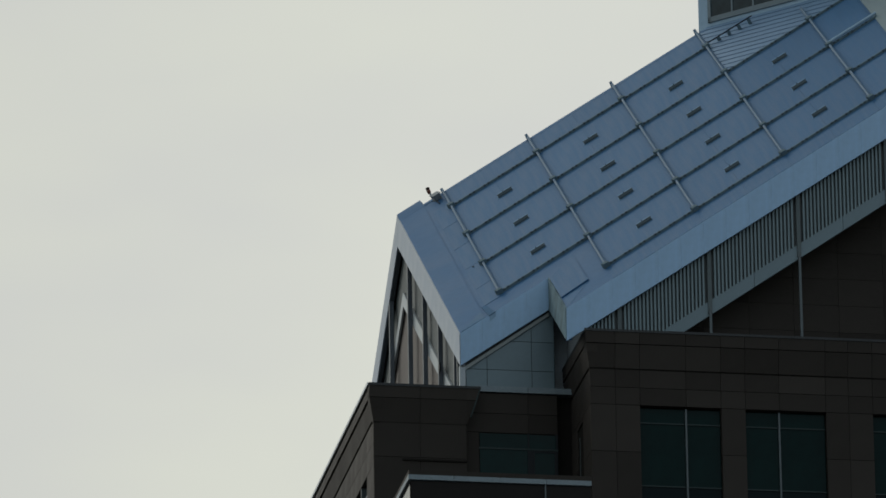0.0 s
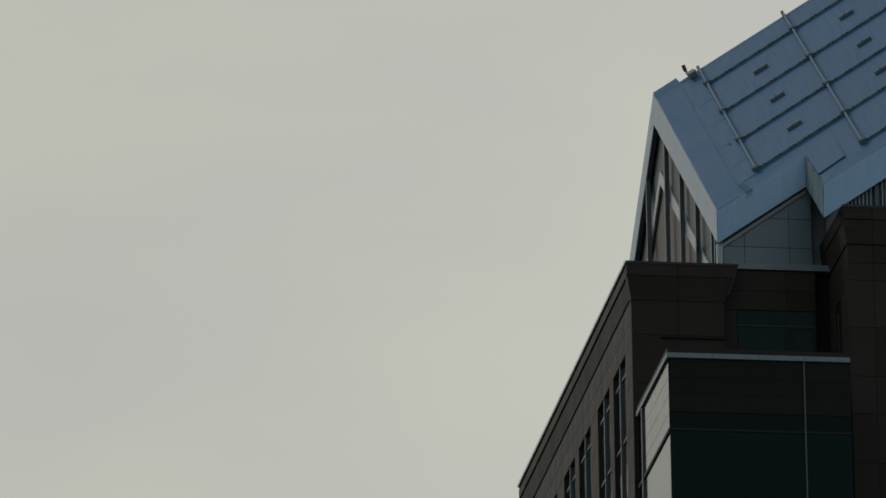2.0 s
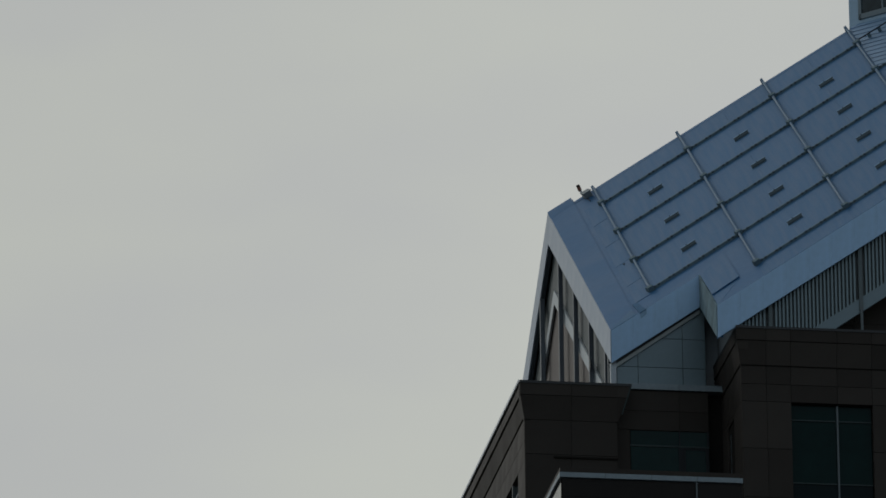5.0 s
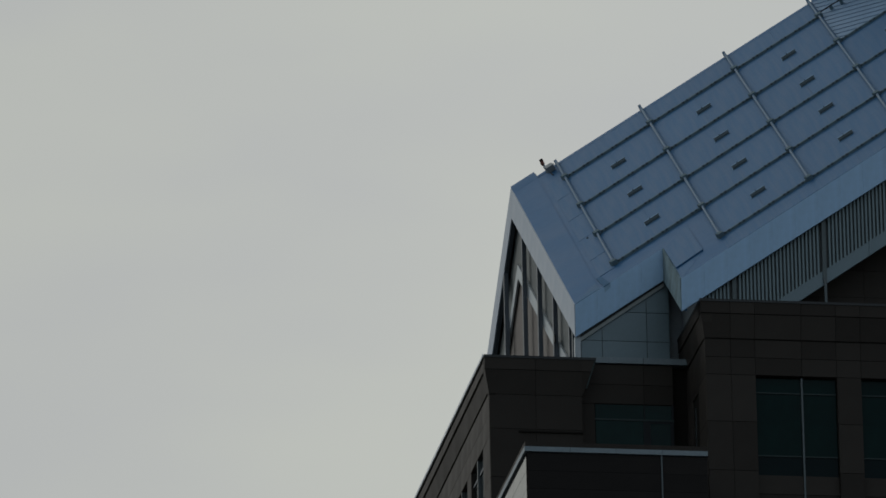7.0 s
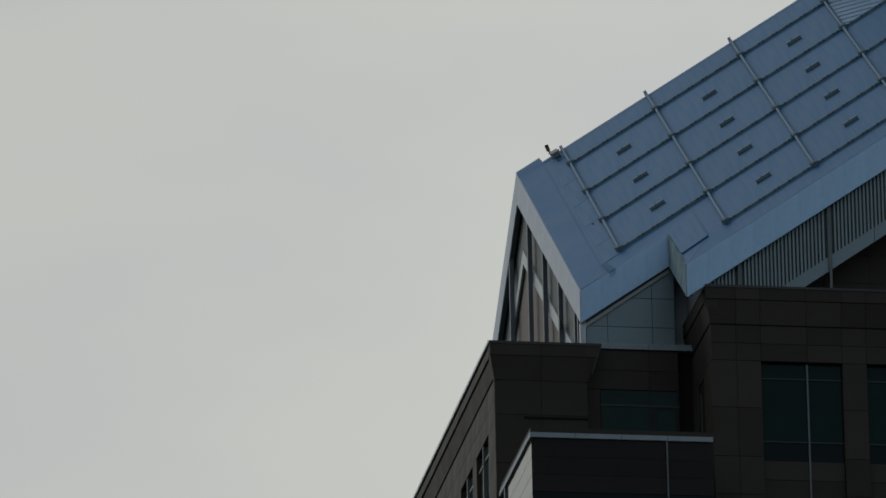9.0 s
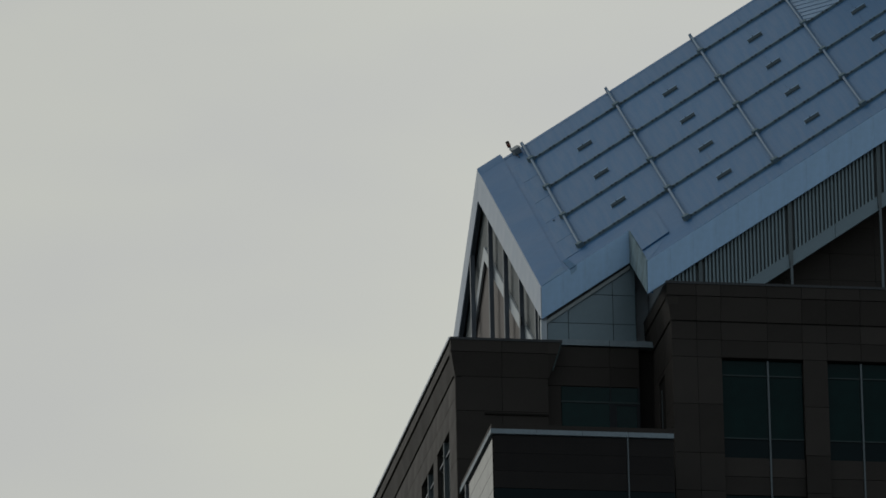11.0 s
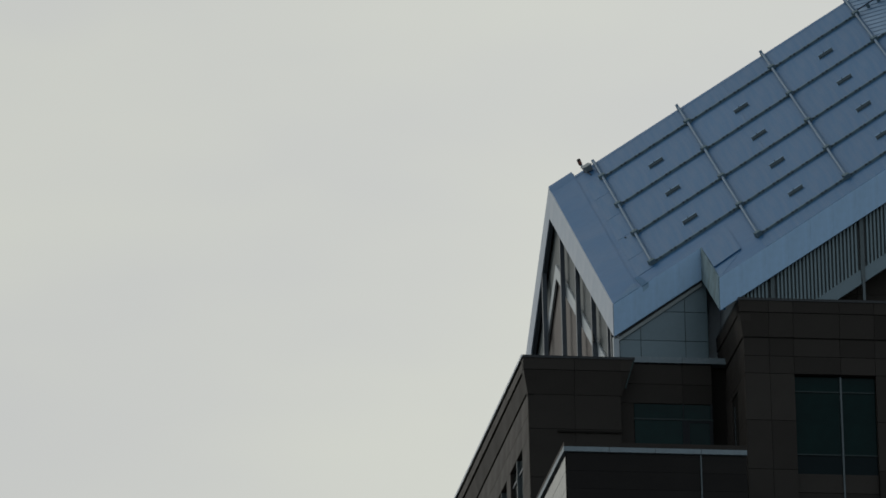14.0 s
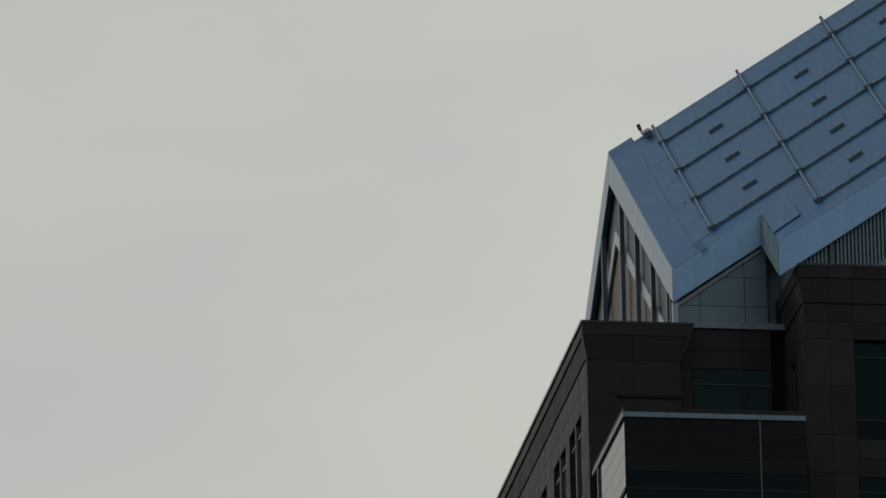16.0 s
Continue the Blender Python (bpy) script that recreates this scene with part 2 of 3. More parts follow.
def prism(pts, by, bm=None):
    """A polygon pushed along the vector by."""
    bm = bm or bmesh.new()
    n = len(pts)
    far = [tuple(a + b for a, b in zip(p, by)) for p in pts]
    faces = [tuple(range(n)), tuple(reversed(range(n, 2 * n)))]
    faces += [(i, i + n, (i + 1) % n + n, (i + 1) % n) for i in range(n)]
    return verts_faces(bm, list(pts) + far, faces)


def bar(p, q, wide, high, up, lift=0.0, bm=None):
    """A straight bar from p to q; up is the side on which its height stands."""
    bm = bm or bmesh.new()
    p, q, up = Vector(p), Vector(q), Vector(up).normalized()
    side = (q - p).cross(up).normalized() * wide / 2
    lo, hi = up * lift, up * (lift + high)
    pts = [p - side + lo, p + side + lo, p + side + hi, p - side + hi]
    return prism([tuple(v) for v in pts], tuple(q - p), bm)


def tube(p, q, radius, sides=10, bm=None):
    bm = bm or bmesh.new()
    p, q = Vector(p), Vector(q)
    d = (q - p).normalized()
    a = d.orthogonal().normalized()
    b = d.cross(a)
    ring = [tuple(p + (a * math.cos(k * math.tau / sides) + b * math.sin(k * math.tau / sides)) * radius) for k in range(sides)]
    return prism(ring, tuple(q - p), bm)


PLACE = {}


def thing(name, base, label, category, group="", kind=""):
    ob = new(name)
    ob.location = (base[0], base[1], base[2] + ZB)
    PLACE[ob] = Vector(ob.location)
    return tagged(ob, label, category, group, kind)


def part(name, bm, mat, parent, label="", bevel=0.0):
    """One mesh under a thing or one of its parts."""
    if bevel:
        bmesh.ops.bevel(bm, geom=bm.edges[:], offset=bevel, segments=2, affect="EDGES", profile=0.6)
    bmesh.ops.recalc_face_normals(bm, faces=bm.faces[:])
    me = bpy.data.meshes.new(name)
    here = sum((v.co for v in bm.verts), Vector()) / max(len(bm.verts), 1)
    bmesh.ops.translate(bm, verts=bm.verts[:], vec=-here)
    bm.to_mesh(me)
    bm.free()
    me.materials.append(mat)
    ob = new(name, me)
    ob.parent = parent
    ob.location = here - PLACE[parent]
    PLACE[ob] = here
    return tagged(ob, label)


# ---- ground ----
g_bm = bmesh.new()
verts_faces(g_bm, [(-2500, -2500, -ZB), (2500, -2500, -ZB), (2500, 2500, -ZB), (-2500, 2500, -ZB)], [(0, 1, 2, 3)])
g_me = bpy.data.meshes.new("ground")
g_bm.to_mesh(g_me)
g_bm.free()
g_me.materials.append(GROUND)
tagged(new("ground", g_me), "dark grey city ground far below the tower", "ground", kind="structure")

tower = thing("office_tower", (10, 8, -ZB), "brown granite office tower with folded blue-grey metal gable roof", "building")

# ---- roof planes ----
DOWN = (0, 0, -0.14)
P = lambda x, y: (x, y, roof_z(x, y))
PB = lambda x, y: (x, y, roof_z(x, 2 * W - y))
PR = lambda x, y: (x, y, roof_z(2 * XC - x, y))
PRB = lambda x, y: (x, y, roof_z(2 * XC - x, 2 * W - y))
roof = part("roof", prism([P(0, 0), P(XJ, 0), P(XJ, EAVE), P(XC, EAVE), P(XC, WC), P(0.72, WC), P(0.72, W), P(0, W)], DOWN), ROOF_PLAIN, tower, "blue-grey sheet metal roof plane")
part("roof", prism([PB(0, W), PB(0.72, W), PB(0.72, 2 * W - WC), PB(XC, 2 * W - WC), PB(XC, 2 * W), PB(0, 2 * W)], DOWN), ROOF_PLAIN, tower, "blue-grey sheet metal roof plane")
part("roof", prism([PR(XC, EAVE), PR(2 * XC - EAVE, EAVE), PR(2 * XC - EAVE, W), PR(XC, W)], DOWN), ROOF_PLAIN, tower, "blue-grey sheet metal roof plane")
part("roof", prism([PRB(XC, W), PRB(2 * XC, W), PRB(2 * XC, 2 * W), PRB(XC, 2 * W)], DOWN), ROOF_PLAIN, tower, "blue-grey sheet metal roof plane")
UP = Vector((-S, -S, 1)).normalized()
ACROSS = Vector((1, 0, S)).normalized()


def on_roof(x, y, lift=0.0):
    return tuple(Vector(P(x, y)) + UP * lift)


def sheet(x0, x1, y0, y1, thick=0.012, gap=0.012):
    c = [(x0 + gap, y0 + gap), (x1 - gap, y0 + gap), (x1 - gap, y1 - gap), (x0 + gap, y1 - gap)]
    return prism([on_roof(x, y, thick) for x, y in c], tuple(UP * -(thick + 0.02)))


def ridge_bar(x0, x1, y, low, lo_top, hi_top, high, lift):
    """A bar along the roof with sloping sides: offsets down and up the slope, and its height."""
    sec = ((low, 0.0), (lo_top, lift), (hi_top, lift), (high, 0.0))
    return prism([on_roof(x0, y + d, h) for d, h in sec], tuple(Vector((x1 - x0, 0, (x1 - x0) * S))))


ROWS_Y = [GY - j * BAY for j in range(5)]
COLS_X = [GX + i * BAY for i in range(6)]


def halves(i):
    """The two sheets of a bay, with a seam between them."""
    mid = COLS_X[i] + BAY / 2
    return (COLS_X[i], mid), (mid, COLS_X[i + 1])


# sheets between rails and pipes
for i in range(5):
    for j in range(4):
        if i == 0 and j == 3:
            continue
        if i >= 3 and j == 0:
            continue
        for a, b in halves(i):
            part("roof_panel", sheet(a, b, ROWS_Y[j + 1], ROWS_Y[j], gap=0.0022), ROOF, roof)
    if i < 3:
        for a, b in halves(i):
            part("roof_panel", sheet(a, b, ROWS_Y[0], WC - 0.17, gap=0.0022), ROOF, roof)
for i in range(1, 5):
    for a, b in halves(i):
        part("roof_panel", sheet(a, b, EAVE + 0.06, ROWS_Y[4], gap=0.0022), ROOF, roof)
# narrow strip of small sheets behind the verge, and the broad verge flashing
verge_y = [0.80, 2.2, 3.9, 5.63, 7.5, 9.0]
for a, b in zip(verge_y, verge_y[1:]):
    part("roof_panel", sheet(0.84, GX, a, b, 0.010, 0.009), ROOF, roof)
part("verge_flashing", sheet(0.0, 0.72, 0.0, W - 0.03, 0.02, 0.004), ROOF_PLAIN, roof)
part("corner_flashing", prism([on_roof(x, y, 0.034) for x, y in ((0.03, 0.03), (0.73, 0.01), (0.68, 0.53))], tuple(UP * -0.03)), FLASH, roof, "darker triangular corner flashing")
part("tag_plate", prism([on_roof(x, y, 0.03) for x, y in ((0.76, 0.80), (0.88, 0.74), (1.00, -0.03), (0.82, -0.03))], tuple(UP * -0.03)), SEALANT, roof, "dark blue metal plate")
part("tag_plate", prism([(0.82, -0.034, roof_z(0.82, 0) + 0.035), (1.00, -0.034, roof_z(1.00, 0) + 0.035), (1.00, -0.034, roof_z(1.00, 0) - 0.13), (0.84, -0.034, roof_z(0.84, 0) - 0.17)], (0, 0.012, 0)), HUNG, roof, "blue metal plate hung over the eave")
# the verge stands a little over the ridge and stops at a notch
part("ridge_cap", prism([on_roof(0.0, W - 0.45, 0.022), on_roof(0.0, W, 0.05), on_roof(0.0, W + 0.08, 0.05), on_roof(0.0, W + 0.08, -0.1)], tuple(Vector((0.70, 0, 0.70 * S)))), ROOF_PLAIN, roof)
part("ridge_cap", prism([(0.73, WC - 0.16, roof_z(0.73, WC - 0.16) + 0.015), (0.73, WC, roof_z(0.73, WC) + 0.018), (0.73, 2 * W - WC, roof_z(0.73, WC) + 0.018), (0.73, 2 * W - WC, roof_z(0.73, WC) - 0.12), (0.73, WC, roof_z(0.73, WC) - 0.12)], (XC - 0.73, 0, (XC - 0.73) * S)), ROOF_PLAIN, roof)

# rails that run up with the ridge: a raised bar on small brackets
for j, y in enumerate(ROWS_Y):
    x0 = COLS_X[1] - 0.02 if j == 4 else GX - 0.02
    x1 = (COLS_X[3], 12.84, 12.94, COLS_X[5] + 1.2, XC)[j]
    rail = part("roof_rail", ridge_bar(x0, x1, y, -0.048, -0.026, 0.024, 0.032, 0.075), RAIL, roof, "dark raised roof rail")
    pitch = BAY / 6
    for k in range(int((x1 - x0 - 0.15) / pitch) + 1):
        for dx in (0.0, 0.115):
            x = x0 + 0.12 + k * pitch + dx
            if x > x1 - 0.06:
                continue
            part("clip", bar(on_roof(x, y - 0.016), on_roof(x + 0.05, y - 0.016), 0.050, 0.081, UP), GRILLE, rail)
part("roof_pipe", tube(on_roof(COLS_X[4], ROWS_Y[2] + 0.06, 0.12), on_roof(12.95, ROWS_Y[2] + 0.06, 0.12), 0.045), LANTERN_WALL, roof, "pale grey tubular roof pipe")
part("ridge_flashing", sheet(12.86, 13.9, 1.6, 6.6, 0.05), SLAT, roof, "pale grey flashing strip")
# pipes that run down the slope
for i, x in enumerate(COLS_X):
    y_low = ROWS_Y[3] if i == 0 else ROWS_Y[4]
    y_top = (WC - 0.06, WC - 0.06, WC - 0.06, WC - 0.06, 7.2, ROWS_Y[2])[i]
    pipe = part("roof_pipe", tube(on_roof(x, y_top, 0.08), on_roof(x, y_low, 0.08), 0.039), PIPE, roof, "pale grey tubular roof pipe")
    if i < 4:
        high = 0.12 if i == 0 else 0.16
        part("ridge_bracket", prism([on_roof(x - 0.05, WC - 0.22, 0), on_roof(x - 0.05, WC - 0.01, high - 0.02), on_roof(x - 0.05, WC + 0.05, high), on_roof(x - 0.05, WC + 0.12, 0.0)], tuple(ACROSS * 0.09)), PIPE, pipe)
    for j, y in enumerate(ROWS_Y):
        if (i == 0 and j == 4) or y > y_top + 0.01:
            continue
        part("clamp", bar(on_roof(x - 0.075, y), on_roof(x + 0.075, y), 0.17, 0.145, UP), RAIL, pipe, "dark clamp")
# small hooded vents in the middle of the bays
for i in range(5):
    for j in range(4):
        if (i == 0 and j == 3) or (i >= 3 and j == 0) or (i == 4 and j < 3):
            continue
        x, y = COLS_X[i] + BAY / 2 + 0.06, (ROWS_Y[j] + ROWS_Y[j + 1]) / 2 - 0.05
        vent = part("roof_vent", ridge_bar(x - 0.20, x + 0.20, y, -0.095, -0.05, 0.06, 0.075, 0.065), VENT, roof, "slate grey hooded roof vent")
        part("lip", bar(on_roof(x - 0.21, y + 0.05), on_roof(x + 0.21, y + 0.05), 0.04, 0.012, UP, 0.065), VENT, vent)
        part("vent_flashing", prism([on_roof(x + dx, y + dy, 0.017) for dx, dy in ((-0.24, -0.10), (0.22, -0.10), (0.20, 0.30), (-0.20, 0.30))], tuple(UP * -0.015)), PATCH, vent, "paler blue metal flashing")
        part("pin", tube(on_roof(x - 0.03, y + 0.20, 0.0), on_roof(x - 0.03, y + 0.20, 0.06), 0.011, 6), DARK, vent)
# saddle flashing where the eave steps forward
part("saddle_flashing", prism([on_roof(2.54, -0.07, 0.024), on_roof(3.32, 0.55, 0.018), on_roof(3.33, -1.68, 0.045), on_roof(2.56, -1.75, 0.045)], tuple(UP * -0.05)), ROOF, roof)
part("saddle_flashing", prism([on_roof(2.60, -2.50, 0.005), on_roof(3.30, -1.74, 0.005), on_roof(2.60, -1.80, 0.005)], tuple(UP * -0.03)), ROOF, roof)


# ---- fascias: a row of sheets along each eave ----
def fascia(x0, x1, y, back, step=0.64):
    f = part("fascia", prism([(x0, y + 0.03, roof_z(x0, y) - 0.02), (x1, y + 0.03, roof_z(x1, y) - 0.02), (x1, y + 0.03, roof_z(x1, y) - FASC + 0.02), (x0, y + 0.03, roof_z(x0, y) - FASC + 0.02)], (0, back, 0)), ROOF_PLAIN, tower, "pale blue metal eave fascia")
    n = max(1, round((x1 - x0) / step))
    for k in range(n):
        a, b = x0 + (x1 - x0) * k / n, x0 + (x1 - x0) * (k + 1) / n - 0.003
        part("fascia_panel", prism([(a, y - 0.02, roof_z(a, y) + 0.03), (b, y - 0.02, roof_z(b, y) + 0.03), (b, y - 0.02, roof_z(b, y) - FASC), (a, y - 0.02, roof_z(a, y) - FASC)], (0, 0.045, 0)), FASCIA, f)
    return f


fascia(0.0, XJ, 0.0, 0.10)
fascia(XJ, XC, EAVE, 0.12)
jog = part("fascia", prism([(XJ + 0.03, 0, roof_z(XJ, 0)), (XJ + 0.03, EAVE + 0.05, roof_z(XJ, EAVE + 0.05)), (XJ + 0.03, EAVE + 0.05, roof_z(XJ, EAVE + 0.05) - FASC), (XJ + 0.03, 0, roof_z(XJ, 0) - FASC)], (0.12, 0, 0)), ROOF_PLAIN, tower)
for k in range(3):
    a, b = -k * 0.85, -(k + 1) * 0.85 + 0.006
    part("fascia_panel", prism([(XJ - 0.02, y, roof_z(XJ, y) + dz) for y, dz in ((a, 0.03), (b, 0.03), (b, -FASC), (a, -FASC))], (0.045, 0, 0)), DIRTY, jog)

# side gable: rake boards up to the ridge and down the far side
for far_side in (False, True):
    yy = (lambda y: 2 * W - y) if far_side else (lambda y: y)
    rake = part("rake_fascia", prism([(0.03, yy(0), 0), (0.03, yy(W), S * W), (0.03, yy(W), S * W - FASC), (0.03, yy(0), -FASC)], (0.10, 0, 0)), POST, tower, "pale metal rake board of the side gable")
    for k in range(8):
        a, b = W * k / 8, W * (k + 1) / 8 - 0.006
        part("fascia_panel", prism([(-0.025, yy(y), S * y + dz) for y, dz in ((a, 0.03), (b, 0.03), (b, -FASC), (a, -FASC))], (0.04, 0, 0)), RAKE, rake)


# ---- gable walls: slats under the fascia, a pale strip, stone below, posts in front ----
def front_gable():
    y = EAVE + 0.14
    low = -1.6
    wall = part("gable_wall", prism([(3.24, y + 0.97, low), (XC, y + 0.97, low), (XC, y + 0.97, roof_z(XC, EAVE) - 0.2), (3.24, y + 0.97, roof_z(3.24, EAVE) - 0.2)], (0, 0.3, 0)), JOINT, tower, "dark brown granite gable wall behind posts")
    drop = FASC + 1.42
    for k in range(10):      # sheets half a bay long
        a, b = max(3.14, 3.38 + (k - 1) * BAY / 2 - 0.64), min(XC, 3.38 + k * BAY / 2 - 0.64)
        if b < a + 0.1:
            continue
        part("gable_strip", prism([(a, y, roof_z(a, EAVE) - drop), (b - 0.012, y, roof_z(b - 0.012, EAVE) - drop), (b - 0.012, y, roof_z(b - 0.012, EAVE) - drop - 0.42), (a, y, roof_z(a, EAVE) - drop - 0.42)], (0, 0.08, 0)), PANEL, tower, "grey sloping metal strip")
    part("slat_backing", prism([(3.14, y + 0.075, roof_z(3.14, EAVE) - FASC + 0.1), (XC, y + 0.075, roof_z(XC, EAVE) - FASC + 0.1), (XC, y + 0.075, roof_z(XC, EAVE) - drop - 0.1), (3.14, y + 0.075, roof_z(3.14, EAVE) - drop - 0.1)], (0, 0.02, 0)), BACK, wall)
    posts = [6.57 + BAY * k for k in range(-1, 4)]
    for px in posts:
        z1 = roof_z(px, EAVE) - FASC
        part("post", box(px - 0.035, px + 0.035, y - 0.07, y - 0.01, low, z1 - 1.70), MULLION, wall, "slim grey post")
        part("post_plate", box(px - 0.055, px + 0.055, y - 0.04, y + 0.05, z1 - 1.80, z1 + 0.05), PLATE, wall)
    for px in posts[:-1] + [posts[0] - BAY]:
        for k in range(1, 23):
            x = px + 0.06 + (BAY - 0.12) * k / 23
            if x < 3.2:
                continue
            top = roof_z(x, EAVE) - FASC + 0.05
            part("slat", box(x - 0.026, x + 0.026, y - 0.005, y + 0.07, top - 1.49, top), SLAT, wall)
    # stone panels behind the posts, half a bay wide
    for k in range(0, 8):
        a = posts[0] + k * BAY / 2
        for r in range(12):
            z0 = low + r * 0.78
            roof_at = roof_z(a, EAVE) - drop - 0.1
            if z0 > roof_at + 0.9:
                break
            z1 = min(z0 + 0.772, roof_at + 0.9)
            part("stone_panel", box(a + 0.004, a + BAY / 2 - 0.004, y + 0.91, y + 0.98, z0, z1), STONE, wall)
    return wall


front_gable()


def side_gable():
    x, DEEP = 0.13, 0.09     # the wall lies back behind posts and strips
    low = -1.9
    wall = part("gable_wall", prism([(x + DEEP, 0.25, low), (x + DEEP, 2 * W - 0.25, low), (x + DEEP, 2 * W - 0.25, 0), (x + DEEP, W, S * W - 0.2), (x + DEEP, 0.25, 0)], (0.25, 0, 0)), GABLE, tower, "pale brown stone wall of the side gable")
    drop = FASC + 1.42
    for far_side in (False, True):
        yy = (lambda y: 2 * W - y) if far_side else (lambda y: y)
        part("gable_strip", prism([(x - 0.01, yy(1.0), S * 1.0 - drop), (x - 0.01, yy(W), S * W - drop), (x - 0.01, yy(W), S * W - drop - 0.42), (x - 0.01, yy(1.0), S * 1.0 - drop - 0.42)], (0.06, 0, 0)), PALE, tower, "pale sloping metal strip of the side gable")
        for k in range(5 if not far_side else 3):
            y = (ROWS_Y[k] + 0.05) if not far_side else (2 * W - ROWS_Y[0] + 2.55 * k)
            y = y if y > 0.3 else 0.5
            h = S * min(y, 2 * W - y)
            part("post", box(x - 0.15, x - 0.02, y - 0.06, y + 0.06, low, h - FASC + 0.1), POST, wall, "dark grey post")
    for far_side in (False, True):
        yy = (lambda y: 2 * W - y) if far_side else (lambda y: y)
        band = [(x + DEEP - 0.03, yy(0.4), S * 0.4 - FASC + 0.1), (x + DEEP - 0.03, yy(W - 0.002), S * W - FASC + 0.1), (x + DEEP - 0.03, yy(W - 0.002), S * W - drop), (x + DEEP - 0.03, yy(0.4), S * 0.4 - drop)]
        part("slat_back", prism(band, (0.02, 0, 0)), GABLE_BAND, wall, "grey louvre band")
    return wall


side_gable()

# ---- corner wall of grey panels under the low eave ----
corner = part("corner_wall", prism([(0.10, 0.16, -1.9), (2.67, 0.16, -1.9), (2.67, 0.16, roof_z(2.67, 0) - 0.3), (0.10, 0.16, -0.3)], (0, 0.06, 0)), JOINT, tower, "grey-blue metal panel wall under the eave")


def under_eave(poly):
    """Cuts an upright outline of (x, z) along the slope of the low eave."""
    over = lambda p: p[1] - (S * p[0] - FASC + 0.1)
    out = []
    for p, q in zip(poly, poly[1:] + poly[:1]):
        if over(p) <= 0:
            out.append(p)
        if (over(p) <= 0) != (over(q) <= 0):
            t = over(p) / (over(p) - over(q))
            out.append((p[0] + (q[0] - p[0]) * t, p[1] + (q[1] - p[1]) * t))
    return out if len(out) > 2 else None


cols = [0.16, 0.76, 2.02, 2.66]
rows = [-1.9, -1.52, -0.95, -0.10, 0.75, 1.5]
for a, b in zip(cols, cols[1:]):
    for c, d in zip(rows, rows[1:]):
        pts = under_eave([(a + 0.008, c + 0.008), (b - 0.008, c + 0.008), (b - 0.008, d - 0.008), (a + 0.008, d - 0.008)])
        if pts:
            part("wall_panel", prism([(x, 0.13, z) for x, z in pts], (0, 0.04, 0)), PANEL, corner)
part("eave_trim", prism([(0.05, 0.07, -FASC - 0.055), (XJ, 0.07, roof_z(XJ, 0) - FASC - 0.055), (XJ, 0.07, roof_z(XJ, 0) - FASC - 0.165), (0.05, 0.07, -FASC - 0.165)], (0, 0.05, 0)), EAVE_TRIM, corner, "pale sloping trim")
# dark bar stands in for the shadow gap between fascia and trim
part("soffit", prism([(0.05, 0.095, -FASC + 0.03), (XJ, 0.095, roof_z(XJ, 0) - FASC + 0.03), (XJ, 0.095, roof_z(XJ, 0) - FASC - 0.098), (0.05, 0.095, -FASC - 0.098)], (0, 0.025, 0)), COPING, corner, "dark strip for the shadow gap under the eave")
part("corner_post", box(-0.02, 0.14, 0.06, 0.22, -1.9, -FASC + 0.02), PALE, corner, "pale corner post")
# slot walls coloured paler than the panels beside them, to brighten the deep gap
part("return_wall", prism([(3.12, 2.84, -1.9), (3.12, EAVE + 0.2, -1.9), (3.12, EAVE + 0.2, roof_z(3.12, EAVE) - 0.2), (3.12, 2.84, roof_z(3.12, 2.84) - 0.2)], (0.1, 0, 0)), PALE, tower)
part("return_wall", prism([(2.45, 0.62, -1.9), (3.11, 0.62, -1.9), (3.11, 0.62, roof_z(3.11, 0.62) - 0.2), (2.45, 0.62, roof_z(2.45, 0.62) - 0.2)], (0, 0.1, 0)), PALE, tower)

# ---- lantern on the summit, turned by 45 degrees ----
LX, LY = 9.08, W - 0.02
DIAG = Vector((1, -1, 0)).normalized()
INTO = Vector((1, 1, 0)).normalized()


def lan(along, z, into=0.0):
    v = Vector((LX, LY, 0)) + DIAG * along + INTO * into
    return (v.x, v.y, z)


lz = roof_z(LX, LY) - 0.05
lantern = part("lantern", prism([lan(0, lz - 0.5), lan(6.4, lz - 0.5), lan(6.4, lz + 5), lan(0, lz + 5)], tuple(INTO * 6.4)), LANTERN_WALL, tower, "square blue metal lantern with dark windows")
part("window_frame", prism([lan(0.36, lz + 0.18, -0.05), lan(6.0, lz + 0.18, -0.05), lan(6.0, lz + 0.34, -0.05), lan(0.36, lz + 0.34, -0.05)], tuple(INTO * 0.1)), LANTERN_FRAME, lantern)
part("window_frame", prism([lan(0.36, lz + 0.18, -0.05), lan(0.46, lz + 0.18, -0.05), lan(0.46, lz + 4, -0.05), lan(0.36, lz + 4, -0.05)], tuple(INTO * 0.1)), LANTERN_FRAME, lantern)
for k in range(7):
    a = 0.46 + k * 0.75
    part("pane", prism([lan(a, lz + 0.34, -0.012), lan(a + 0.75, lz + 0.34, -0.012), lan(a + 0.75, lz + 4, -0.012), lan(a, lz + 4, -0.012)], tuple(INTO * 0.02)), LANTERN_GLASS, lantern)
    part("mullion", prism([lan(a + 0.72, lz + 0.3, -0.04), lan(a + 0.77, lz + 0.3, -0.04), lan(a + 0.77, lz + 4, -0.04), lan(a + 0.72, lz + 4, -0.04)], tuple(INTO * 0.06)), LANTERN_FRAME, lantern)
